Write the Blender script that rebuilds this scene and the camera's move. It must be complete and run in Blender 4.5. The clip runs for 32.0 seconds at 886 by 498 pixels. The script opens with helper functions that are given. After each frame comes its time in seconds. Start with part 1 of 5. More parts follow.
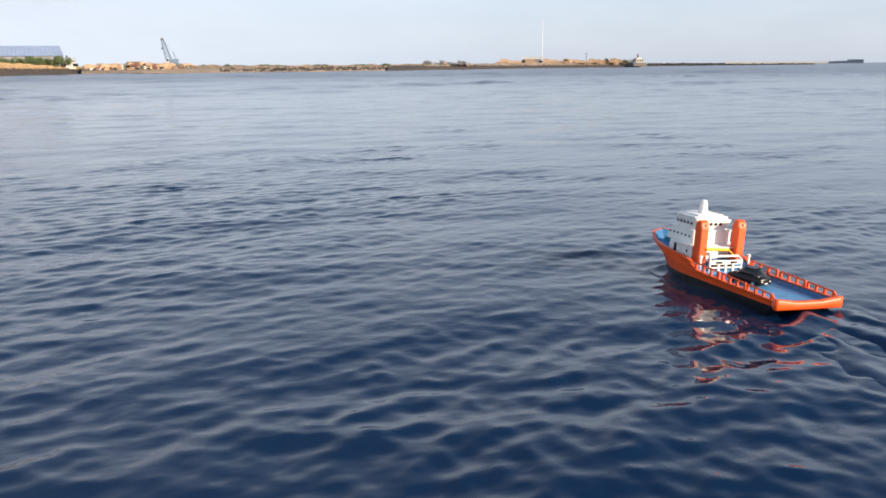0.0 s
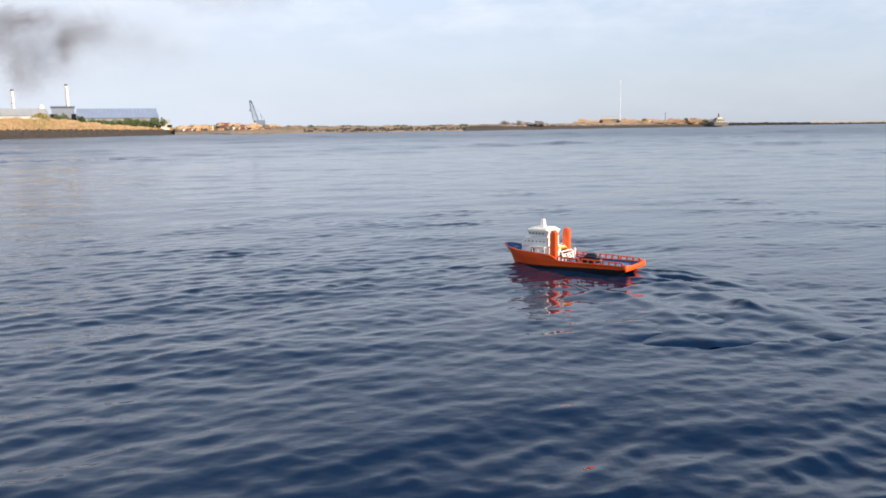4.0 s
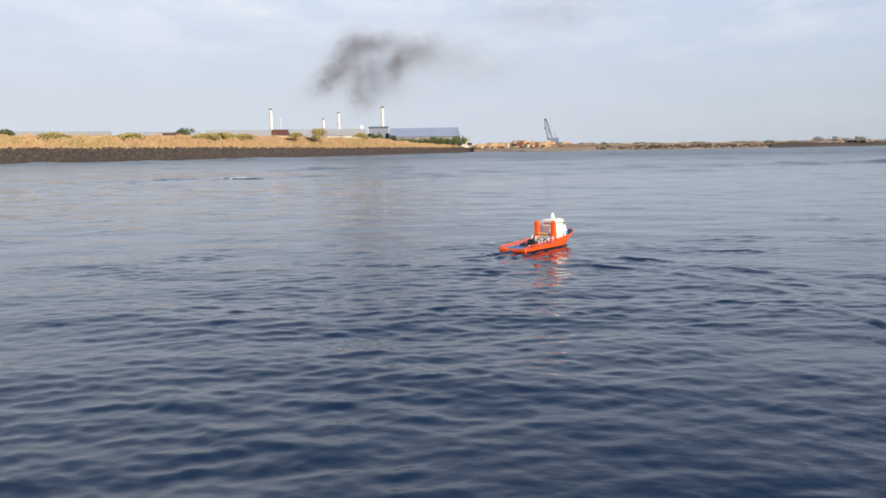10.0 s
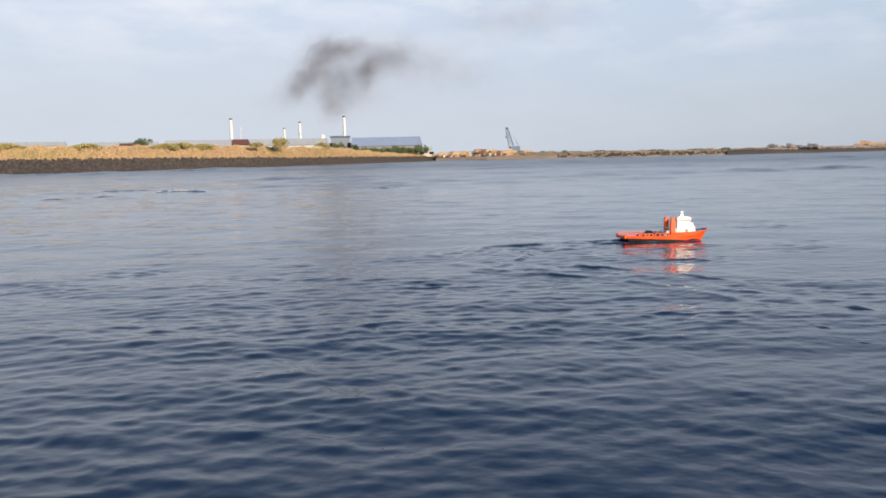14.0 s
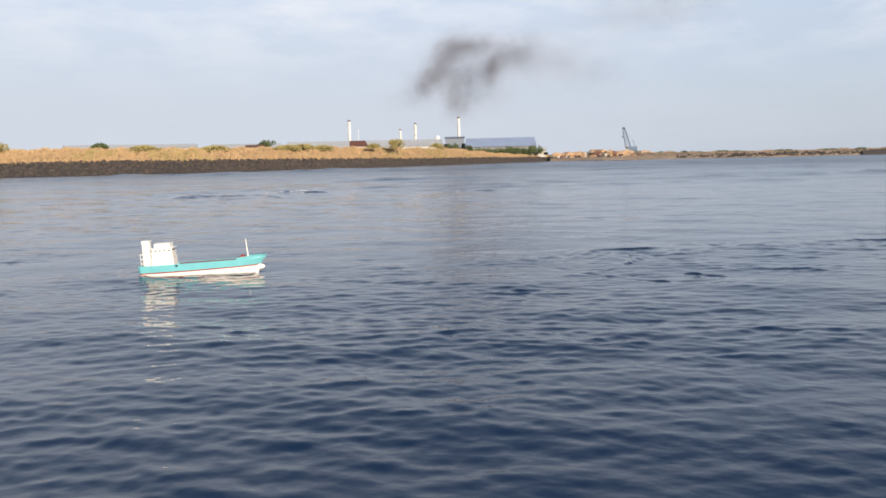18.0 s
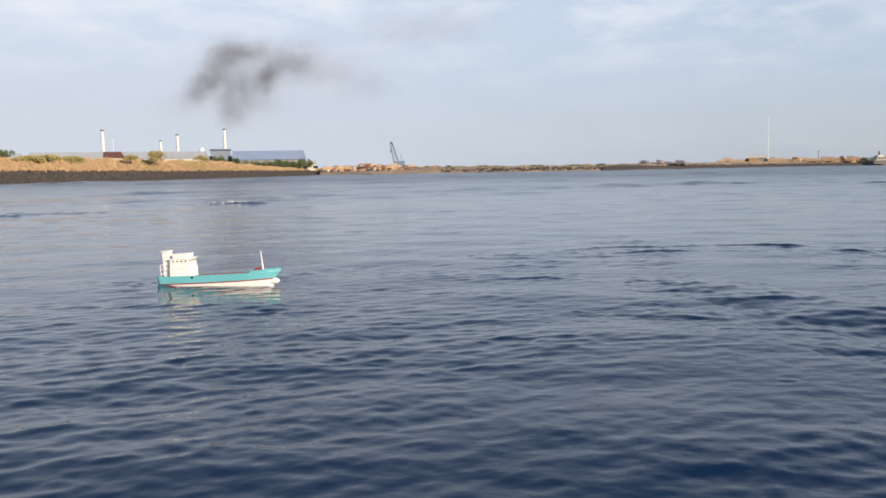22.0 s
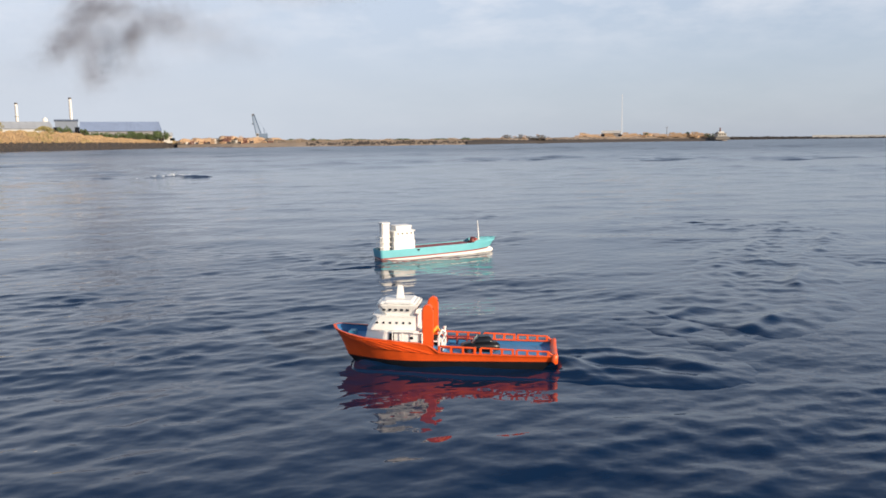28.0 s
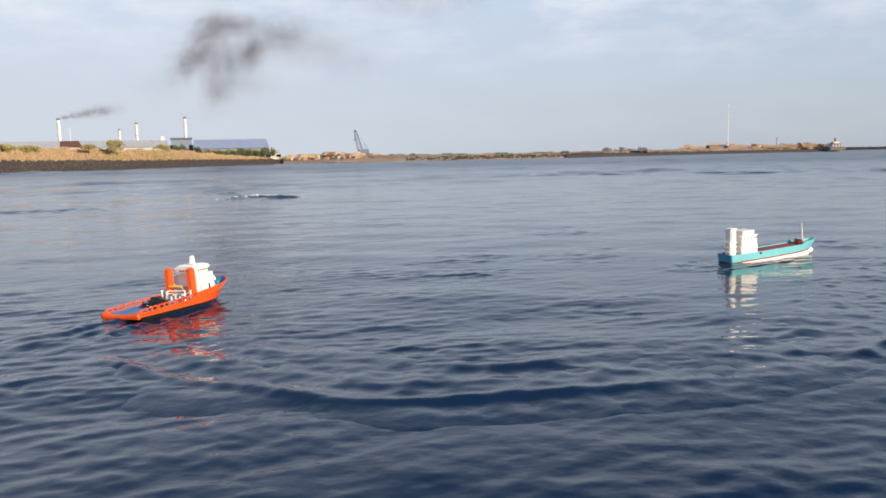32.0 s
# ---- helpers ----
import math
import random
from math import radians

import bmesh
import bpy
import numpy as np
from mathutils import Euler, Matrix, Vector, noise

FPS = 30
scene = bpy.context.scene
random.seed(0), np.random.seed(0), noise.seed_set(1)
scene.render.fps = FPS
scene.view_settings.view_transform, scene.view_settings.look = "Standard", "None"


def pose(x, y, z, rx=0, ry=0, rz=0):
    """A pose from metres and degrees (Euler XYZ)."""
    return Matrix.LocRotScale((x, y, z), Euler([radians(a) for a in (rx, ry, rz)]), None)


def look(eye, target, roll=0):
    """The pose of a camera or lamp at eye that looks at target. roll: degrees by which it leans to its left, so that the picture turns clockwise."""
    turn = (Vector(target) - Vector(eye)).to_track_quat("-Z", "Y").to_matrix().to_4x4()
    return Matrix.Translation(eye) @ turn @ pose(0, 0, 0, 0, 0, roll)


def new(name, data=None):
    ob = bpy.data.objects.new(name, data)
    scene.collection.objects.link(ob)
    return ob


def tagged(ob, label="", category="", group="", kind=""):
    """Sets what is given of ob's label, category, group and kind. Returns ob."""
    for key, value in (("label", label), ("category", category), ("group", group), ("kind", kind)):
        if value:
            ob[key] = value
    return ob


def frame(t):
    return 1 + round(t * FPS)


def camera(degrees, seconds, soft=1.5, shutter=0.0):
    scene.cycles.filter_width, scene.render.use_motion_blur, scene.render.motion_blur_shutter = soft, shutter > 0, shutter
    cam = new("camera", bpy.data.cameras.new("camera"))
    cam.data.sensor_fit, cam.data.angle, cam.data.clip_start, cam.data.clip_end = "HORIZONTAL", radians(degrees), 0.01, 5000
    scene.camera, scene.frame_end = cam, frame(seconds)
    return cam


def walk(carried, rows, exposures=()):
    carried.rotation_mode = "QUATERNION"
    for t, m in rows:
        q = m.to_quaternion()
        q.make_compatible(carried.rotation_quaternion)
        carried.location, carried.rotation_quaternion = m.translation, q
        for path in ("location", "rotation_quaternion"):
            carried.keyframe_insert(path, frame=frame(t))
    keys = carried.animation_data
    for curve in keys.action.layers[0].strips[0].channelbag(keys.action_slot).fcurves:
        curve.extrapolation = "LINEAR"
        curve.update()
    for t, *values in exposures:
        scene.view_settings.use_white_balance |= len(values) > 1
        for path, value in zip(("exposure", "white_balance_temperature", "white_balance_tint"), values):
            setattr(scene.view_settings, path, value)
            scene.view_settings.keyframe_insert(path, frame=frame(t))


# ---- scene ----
cam = camera(58.1, 32.0, soft=1.7)

# seconds, height, turn, tilt, lean
CAMERA = [
    (0, 1.145, -18.38, -12.86, 0.61),
    (0.5, 1.145, -18.83, -11.80, 1.10),
    (1, 1.165, -18.72, -10.96, 0.96),
    (1.5, 1.165, -18.29, -10.46, 1.22),
    (2, 1.170, -17.51, -9.48, 1.41),
    (2.5, 1.190, -17.27, -9.09, 0.80),
    (4.5, 1.200, -10.04, -8.42, 0.71),
    (5, 1.200, -6.70, -8.19, 0.42),
    (5.5, 1.200, -3.95, -7.94, 0.27),
    (6, 1.200, -1.49, -7.46, 0.43),
    (6.5, 1.200, 0.38, -7.35, 0.24),
    (7, 1.200, 2.95, -6.99, 0.52),
    (7.5, 1.200, 5.36, -6.73, 0.53),
    (8, 1.200, 6.77, -6.64, 0.36),
    (8.5, 1.200, 7.65, -6.86, 0.53),
    (9, 1.200, 8.13, -7.02, 0.83),
    (9.5, 1.200, 7.95, -6.99, 0.89),
    (10, 1.200, 7.69, -7.11, 0.92),
    (10.5, 1.200, 7.65, -7.32, 1.03),
    (11, 1.200, 7.34, -7.27, 1.14),
    (11.5, 1.200, 6.93, -7.08, 1.34),
    (12, 1.200, 6.55, -7.15, 1.22),
    (12.5, 1.200, 5.55, -6.91, 1.20),
    (13, 1.200, 4.60, -6.73, 1.28),
    (13.5, 1.200, 4.46, -6.62, 1.29),
    (14, 1.200, 4.99, -6.53, 1.26),
    (14.5, 1.200, 5.62, -6.63, 1.06),
    (15, 1.200, 7.93, -6.45, 0.78),
    (15.5, 1.200, 11.24, -6.33, 0.67),
    (17.5, 1.200, 14.77, -6.92, 1.38),
    (18, 1.200, 13.10, -6.30, 1.32),
    (18.5, 1.200, 11.33, -5.95, 1.14),
    (19, 1.200, 8.92, -5.99, 1.09),
    (19.5, 1.200, 6.75, -5.68, 0.99),
    (20, 1.200, 4.16, -5.47, 0.87),
    (20.5, 1.200, 1.75, -5.10, 0.81),
    (21, 1.200, 0.22, -5.15, 0.76),
    (21.5, 1.200, -1.27, -5.53, 0.72),
    (22, 1.200, -3.23, -5.66, 0.98),
    (22.5, 1.200, -4.84, -5.55, 1.46),
    (23, 1.200, -5.59, -5.61, 1.67),
    (23.5, 1.200, -6.30, -6.28, 1.88),
    (24, 1.200, -7.02, -6.26, 1.47),
    (24.5, 1.200, -7.85, -6.61, 1.44),
    (25, 1.200, -8.55, -6.46, 1.45),
    (25.5, 1.200, -9.60, -6.44, 1.39),
    (26, 1.200, -12.20, -6.78, 0.75),
    (26.5, 1.200, -13.51, -7.11, 0.47),
    (28.5, 1.200, -11.76, -7.81, 1.02),
    (29, 1.200, -9.42, -7.86, 1.31),
    (29.5, 1.200, -7.95, -8.01, 1.28),
    (30, 1.200, -7.13, -7.71, 1.42),
    (30.5, 1.200, -6.21, -7.76, 1.48),
    (31, 1.200, -5.44, -7.17, 1.23),
    (31.5, 1.200, -4.97, -6.93, 1.03),
    (32, 1.200, -5.76, -6.56, 1.23),
]

walk(cam, [(t, pose(0, 0, z, 90 + tilt, lean, turn)) for t, z, turn, tilt, lean in CAMERA],
     [(0, 0.84), (2.5, 0.82), (4.5, 0.72), (6, 0.66), (8, 0.52), (10, 0.48), (13, 0.45), (32, 0.45)])

# ---- sky and sun ----
SUN_AZ, SUN_EL = radians(141), radians(19)
world = bpy.data.worlds.new("hazy_sky")
scene.world = world
world.use_nodes = True
wn, wl = world.node_tree.nodes, world.node_tree.links
wn.clear()
w_out = wn.new("ShaderNodeOutputWorld")
w_bg = wn.new("ShaderNodeBackground")
sky = wn.new("ShaderNodeTexSky")
sky.sky_type, sky.sun_disc = "NISHITA", False
sky.sun_elevation, sky.sun_rotation = SUN_EL, SUN_AZ
sky.air_density, sky.dust_density, sky.ozone_density = 1.0, 1.3, 3.0
w_dim = wn.new("ShaderNodeVectorMath")
w_dim.operation = "SCALE"
w_dim.inputs["Scale"].default_value = 0.118
wl.new(sky.outputs["Color"], w_dim.inputs[0])
w_co = wn.new("ShaderNodeTexCoord")
w_sep = wn.new("ShaderNodeSeparateXYZ")
wl.new(w_co.outputs["Generated"], w_sep.inputs[0])
# thin cloud, flattened towards the horizon
w_map = wn.new("ShaderNodeMapping")
w_map.inputs["Scale"].default_value = (4.2, 4.2, 13.0)
wl.new(w_co.outputs["Generated"], w_map.inputs["Vector"])
w_noise = wn.new("ShaderNodeTexNoise")
w_noise.inputs["Scale"].default_value = 2.3
w_noise.inputs["Detail"].default_value = 7.0
w_noise.inputs["Roughness"].default_value = 0.58
wl.new(w_map.outputs["Vector"], w_noise.inputs["Vector"])
w_cl = wn.new("ShaderNodeMapRange")
w_cl.inputs["From Min"].default_value, w_cl.inputs["From Max"].default_value = 0.40, 0.66
w_cl.inputs["To Min"].default_value, w_cl.inputs["To Max"].default_value = 0.0, 0.65
wl.new(w_noise.outputs["Fac"], w_cl.inputs["Value"])
w_hi = wn.new("ShaderNodeMapRange")
w_hi.inputs["From Min"].default_value, w_hi.inputs["From Max"].default_value = 0.09, 0.19
w_hi.inputs["To Min"].default_value, w_hi.inputs["To Max"].default_value = 0.10, 1.0
wl.new(w_sep.outputs["Z"], w_hi.inputs["Value"])
w_mul = wn.new("ShaderNodeMath")
w_mul.operation = "MULTIPLY"
wl.new(w_cl.outputs["Result"], w_mul.inputs[0])
w_up = wn.new("ShaderNodeMapRange")
w_up.inputs["From Min"].default_value, w_up.inputs["From Max"].default_value = 0.2, 0.45
w_up.inputs["To Min"].default_value, w_up.inputs["To Max"].default_value = 1.0, 0.04
wl.new(w_sep.outputs["Z"], w_up.inputs["Value"])
w_band = wn.new("ShaderNodeMath")
w_band.operation = "MULTIPLY"
wl.new(w_hi.outputs["Result"], w_band.inputs[0])
wl.new(w_up.outputs["Result"], w_band.inputs[1])
wl.new(w_band.outputs["Value"], w_mul.inputs[1])
w_hz = wn.new("ShaderNodeMapRange")
w_hz.inputs["From Min"].default_value, w_hz.inputs["From Max"].default_value = 0.18, 0.62
w_hz.inputs["To Min"].default_value, w_hz.inputs["To Max"].default_value = 0.85, 0.08
wl.new(w_sep.outputs["Z"], w_hz.inputs["Value"])
w_m1 = wn.new("ShaderNodeMixRGB")
w_side = wn.new("ShaderNodeMapRange")
w_side.inputs["From Min"].default_value, w_side.inputs["From Max"].default_value = -0.45, 0.6
wl.new(w_sep.outputs["X"], w_side.inputs["Value"])
w_haze = wn.new("ShaderNodeMixRGB")
w_haze.inputs["Color1"].default_value = (0.635, 0.69, 0.775, 1)
w_haze.inputs["Color2"].default_value = (0.575, 0.635, 0.75, 1)
wl.new(w_side.outputs["Result"], w_haze.inputs["Fac"])
w_el = wn.new("ShaderNodeMapRange")
w_el.inputs["From Min"].default_value, w_el.inputs["From Max"].default_value = 0.06, 0.24
wl.new(w_sep.outputs["Z"], w_el.inputs["Value"])
w_blue = wn.new("ShaderNodeMixRGB")
w_blue.inputs["Color2"].default_value = (0.655, 0.76, 0.925, 1)
wl.new(w_el.outputs["Result"], w_blue.inputs["Fac"])
wl.new(w_haze.outputs["Color"], w_blue.inputs["Color1"])
wl.new(w_blue.outputs["Color"], w_m1.inputs["Color2"])
w_lift = wn.new("ShaderNodeMapRange")
w_lift.inputs["From Min"].default_value, w_lift.inputs["From Max"].default_value = -0.55, 0.55
w_lift.inputs["To Min"].default_value, w_lift.inputs["To Max"].default_value = 0.30, -0.14
wl.new(w_sep.outputs["X"], w_lift.inputs["Value"])
w_full = wn.new("ShaderNodeMath")
w_full.operation, w_full.use_clamp = "ADD", True
wl.new(w_hz.outputs["Result"], w_full.inputs[0])
wl.new(w_lift.outputs["Result"], w_full.inputs[1])
wl.new(w_full.outputs["Value"], w_m1.inputs["Fac"])
wl.new(w_dim.outputs["Vector"], w_m1.inputs["Color1"])
w_m2 = wn.new("ShaderNodeMixRGB")
w_m2.inputs["Color2"].default_value = (0.90, 0.91, 0.96, 1)
wl.new(w_mul.outputs["Value"], w_m2.inputs["Fac"])
wl.new(w_m1.outputs["Color"], w_m2.inputs["Color1"])
wl.new(w_m2.outputs["Color"], w_bg.inputs["Color"])
w_bg.inputs["Strength"].default_value = 0.73
wl.new(w_bg.outputs["Background"], w_out.inputs["Surface"])

sun = new("sun", bpy.data.lights.new("sun", "SUN"))
sun.data.energy, sun.data.angle, sun.data.color = 5.0, radians(0.6), (1.0, 0.82, 0.62)
SUN_WAY = Vector((math.sin(SUN_AZ) * math.cos(SUN_EL), math.cos(SUN_AZ) * math.cos(SUN_EL), math.sin(SUN_EL)))
sun.matrix_world = look(SUN_WAY * 50, (0, 0, 0))
EYE = 1.2


# ---- materials ----
def material(name, colour, rough=0.6, metal=0.0, vary=0.25, scale=6.0, bump=0.0, bump_scale=40.0, colour2=None, by="none", spec=0.5, coat=0.0):
    """Painted or natural surface: base colour broken by noise at two scales, fine relief. by: none, object or island for piecewise variation."""
    m = bpy.data.materials.new(name)
    m.use_nodes = True
    n, l = m.node_tree.nodes, m.node_tree.links
    b = n["Principled BSDF"]
    b.inputs["Roughness"].default_value = rough
    b.inputs["Metallic"].default_value = metal
    b.inputs["Specular IOR Level"].default_value = spec
    b.inputs["Coat Weight"].default_value = coat
    tc = n.new("ShaderNodeTexCoord")
    big = n.new("ShaderNodeTexNoise")
    big.inputs["Scale"].default_value, big.inputs["Detail"].default_value = scale, 4.0
    fine = n.new("ShaderNodeTexNoise")
    fine.inputs["Scale"].default_value, fine.inputs["Detail"].default_value = scale * 9, 3.0
    for t in (big, fine):
        l.new(tc.outputs["Object"], t.inputs["Vector"])
    add = n.new("ShaderNodeMath")
    add.operation = "MULTIPLY_ADD"
    add.inputs[1].default_value = 0.4
    l.new(fine.outputs["Fac"], add.inputs[0])
    l.new(big.outputs["Fac"], add.inputs[2])
    rng = n.new("ShaderNodeMapRange")
    rng.inputs["From Min"].default_value, rng.inputs["From Max"].default_value = 0.45, 0.95
    l.new(add.outputs["Value"], rng.inputs["Value"])
    mix = n.new("ShaderNodeMixRGB")
    c2 = colour2 or tuple(c * (1 - vary) for c in colour)
    mix.inputs["Color1"].default_value = (*colour, 1)
    mix.inputs["Color2"].default_value = (*c2, 1)
    fac = rng.outputs["Result"]
    if by != "none":
        if by == "object":
            src = n.new("ShaderNodeObjectInfo").outputs["Random"]
        else:
            src = n.new("ShaderNodeNewGeometry").outputs["Random Per Island"]
        av = n.new("ShaderNodeMath")
        av.operation = "MULTIPLY_ADD"
        av.inputs[1].default_value = 0.35
        l.new(rng.outputs["Result"], av.inputs[0])
        sc = n.new("ShaderNodeMath")
        sc.operation = "MULTIPLY"
        sc.inputs[1].default_value = 0.75
        l.new(src, sc.inputs[0])
        l.new(sc.outputs["Value"], av.inputs[2])
        fac = av.outputs["Value"]
    l.new(fac, mix.inputs["Fac"])
    l.new(mix.outputs["Color"], b.inputs["Base Color"])
    if bump:
        bn = n.new("ShaderNodeTexNoise")
        bn.inputs["Scale"].default_value, bn.inputs["Detail"].default_value = bump_scale, 5.0
        l.new(tc.outputs["Object"], bn.inputs["Vector"])
        bp = n.new("ShaderNodeBump")
        bp.inputs["Strength"].default_value = bump
        bp.inputs["Distance"].default_value = 0.5 / bump_scale
        l.new(bn.outputs["Fac"], bp.inputs["Height"])
        l.new(bp.outputs["Normal"], b.inputs["Normal"])
    return m


def water_material():
    """Murky blue sea: dark body, water's own gloss, ripples in three sizes below the size of the mesh."""
    m = bpy.data.materials.new("sea_water")
    m.use_nodes = True
    n, l = m.node_tree.nodes, m.node_tree.links
    b = n["Principled BSDF"]
    b.inputs["Base Color"].default_value = (0.0028, 0.015, 0.046, 1)
    b.inputs["Roughness"].default_value = 0.025
    b.inputs["IOR"].default_value = 1.333
    tc = n.new("ShaderNodeTexCoord")
    # ripples too small for the mesh further out count as roughness
    far = n.new("ShaderNodeVectorMath")
    far.operation = "LENGTH"
    l.new(tc.outputs["Object"], far.inputs[0])
    fr = n.new("ShaderNodeMapRange")
    fr.inputs["From Min"].default_value, fr.inputs["From Max"].default_value = 14.0, 110.0
    fr.inputs["To Min"].default_value, fr.inputs["To Max"].default_value = 0.03, 0.25
    l.new(far.outputs["Value"], fr.inputs["Value"])
    l.new(fr.outputs["Result"], b.inputs["Roughness"])
    out = n.new("ShaderNodeMapRange")
    out.inputs["From Min"].default_value, out.inputs["From Max"].default_value = 7.0, 24.0
    out.inputs["To Min"].default_value, out.inputs["To Max"].default_value = 0.22, 1.0
    l.new(far.outputs["Value"], out.inputs["Value"])
    normal = None
    for scale, stretch, dist, detail in ((1.5, 0.85, 0.034, 3.0), (5.0, 0.85, 0.014, 2.0), (15.0, 0.8, 0.008, 1.0)):
        mp = n.new("ShaderNodeMapping")
        mp.inputs["Scale"].default_value = (scale * stretch, scale, scale)
        mp.inputs["Rotation"].default_value = (0, 0, 0.12)
        l.new(tc.outputs["Object"], mp.inputs["Vector"])
        nz = n.new("ShaderNodeTexNoise")
        nz.inputs["Scale"].default_value, nz.inputs["Detail"].default_value = 1.0, detail
        l.new(mp.outputs["Vector"], nz.inputs["Vector"])
        bp = n.new("ShaderNodeBump")
        if scale < 10:
            l.new(out.outputs["Result"], bp.inputs["Strength"])
        else:
            bp.inputs["Strength"].default_value = 0.3
        bp.inputs["Distance"].default_value = dist
        l.new(nz.outputs["Fac"], bp.inputs["Height"])
        if normal:
            l.new(normal, bp.inputs["Normal"])
        normal = bp.outputs["Normal"]
    l.new(normal, b.inputs["Normal"])
    return m


WATER = water_material()
FOAM = material("foam", (0.75, 0.78, 0.8), 0.8, vary=0.3, scale=20, bump=0.5)
ORANGE = material("orange_paint", (0.81, 0.098, 0.010), 0.45, vary=0.24, scale=9, bump=0.08, bump_scale=120, coat=0.05)
BLACK_PAINT = material("black_bottom_paint", (0.012, 0.012, 0.014), 0.4, vary=0.4, scale=14)
WHITE = material("white_paint", (0.80, 0.79, 0.76), 0.45, vary=0.10, scale=12, bump=0.05, bump_scale=160)
DECK_BLUE = material("blue_deck_paint", (0.085, 0.27, 0.52), 0.5, vary=0.35, scale=16, bump=0.1)
YELLOW = material("yellow_paint", (0.80, 0.42, 0.02), 0.4, vary=0.15, scale=20)
WINDOW_DARK = material("dark_window_glass", (0.01, 0.012, 0.015), 0.12, vary=0.3, scale=30)
CAR_BLACK = material("black_car_paint", (0.006, 0.006, 0.008), 0.35, vary=0.3, scale=30, spec=0.35)
RUBBER = material("black_rubber", (0.015, 0.015, 0.015), 0.8, vary=0.3, scale=60)
CHROME = material("chrome", (0.75, 0.75, 0.75), 0.2, metal=1.0, vary=0.1, scale=40)
TEAL = material("turquoise_paint", (0.15, 0.48, 0.55), 0.4, vary=0.18, scale=9, bump=0.06, bump_scale=120, coat=0.15)
SEA_BLUE = material("sea_blue_paint", (0.05, 0.28, 0.42), 0.4, vary=0.2, scale=9)
NAVY = material("navy_blue_paint", (0.03, 0.15, 0.34), 0.45, vary=0.3, scale=12)
MAROON = material("maroon_deck_paint", (0.30, 0.045, 0.05), 0.55, vary=0.35, scale=14)
RED_LINE = material("dark_red_paint", (0.26, 0.02, 0.015), 0.45, vary=0.2, scale=18)
ROCK = material("dark_wet_rock", (0.070, 0.056, 0.048), 0.85, vary=0.6, scale=0.8, bump=0.6, bump_scale=3, colour2=(0.028, 0.025, 0.025), by="island")
SOIL = material("dry_soil", (0.33, 0.23, 0.13), 0.95, vary=0.4, scale=0.15, bump=0.5, bump_scale=1.5)
GRASS = material("dry_golden_grass", (0.49, 0.35, 0.205), 0.85, scale=0.05, colour2=(0.41, 0.29, 0.165), by="island", spec=0.2)
# leaf greens are lightened, with the haze over the shore put into them
LEAF = material("dull_green_leaves_hazed", (0.11, 0.145, 0.055), 0.7, scale=0.5, colour2=(0.055, 0.085, 0.04), by="island", spec=0.3)
LEAF_PALE = material("yellow_green_leaves", (0.34, 0.295, 0.125), 0.7, scale=0.5, colour2=(0.24, 0.215, 0.09), by="island", spec=0.3)
BARK = material("bark", (0.10, 0.075, 0.05), 0.9, vary=0.4, scale=3, bump=0.5, bump_scale=12)
STACK_WHITE = material("chimney_white", (0.74, 0.73, 0.70), 0.6, vary=0.15, scale=0.5)
STACK_DARK = material("chimney_soot", (0.12, 0.11, 0.10), 0.8, vary=0.4, scale=1.0)
# roof blue is lifted paler: distance haze mixed into its paint colour
ROOF_BLUE = material("blue_roof_sheet_hazed", (0.235, 0.30, 0.44), 0.5, vary=0.18, scale=0.25)
ROOF_GREY = material("grey_roof_sheet", (0.42, 0.44, 0.46), 0.6, vary=0.15, scale=0.2)
SHED_GREY = material("slate_grey_cladding", (0.15, 0.185, 0.245), 0.6, vary=0.15, scale=0.3)
# wall colour likewise lightened to stand for haze
SHED_WALL = material("dark_shed_wall_hazed", (0.23, 0.235, 0.25), 0.7, vary=0.3, scale=0.4)
ROOF_RED = material("red_brown_tiles", (0.145, 0.062, 0.050), 0.75, vary=0.35, scale=1.2)
PLASTER = material("whitewashed_wall", (0.52, 0.50, 0.46), 0.75, vary=0.2, scale=0.6)
SAND = material("pale_sand", (0.55, 0.375, 0.235), 0.95, vary=0.35, scale=0.12, bump=0.5, bump_scale=1.2)
TIMBER = material("sawn_timber", (0.57, 0.385, 0.245), 0.85, scale=0.6, colour2=(0.26, 0.17, 0.105), by="island")
CRANE_STEEL = material("blue_grey_steel", (0.13, 0.19, 0.28), 0.5, vary=0.3, scale=1.5)
LOW_LAND = material("scrubby_low_land", (0.34, 0.27, 0.205), 0.95, vary=0.5, scale=0.06, bump=0.5, bump_scale=0.6)
CONCRETE = material("weathered_concrete", (0.42, 0.40, 0.36), 0.85, vary=0.3, scale=0.3, bump=0.3, bump_scale=2)
SOOT = material("soot_smoke", (0.175, 0.193, 0.25), 1.0, scale=0.05, colour2=(0.31, 0.33, 0.40), by="island", spec=0.0)


# ---- building helpers ----
def mesh_of(name, verts, faces, mat, smooth=False):
    me = bpy.data.meshes.new(name)
    me.from_pydata([tuple(v) for v in verts], [], faces)
    me.materials.append(mat)
    if smooth:
        me.shade_smooth()
    me.update()
    return me


def part(name, bm, mat, parent=None, label="", smooth=False, at=None):
    """One mesh object from a bmesh, under a thing or a part."""
    bmesh.ops.recalc_face_normals(bm, faces=bm.faces)
    me = bpy.data.meshes.new(name)
    bm.to_mesh(me)
    bm.free()
    me.materials.append(mat)
    if smooth:
        me.shade_smooth()
    ob = new(name, me)
    if parent:
        ob.parent = parent
    if at:
        ob.matrix_basis = at
    if label:
        tagged(ob, label)
    return ob


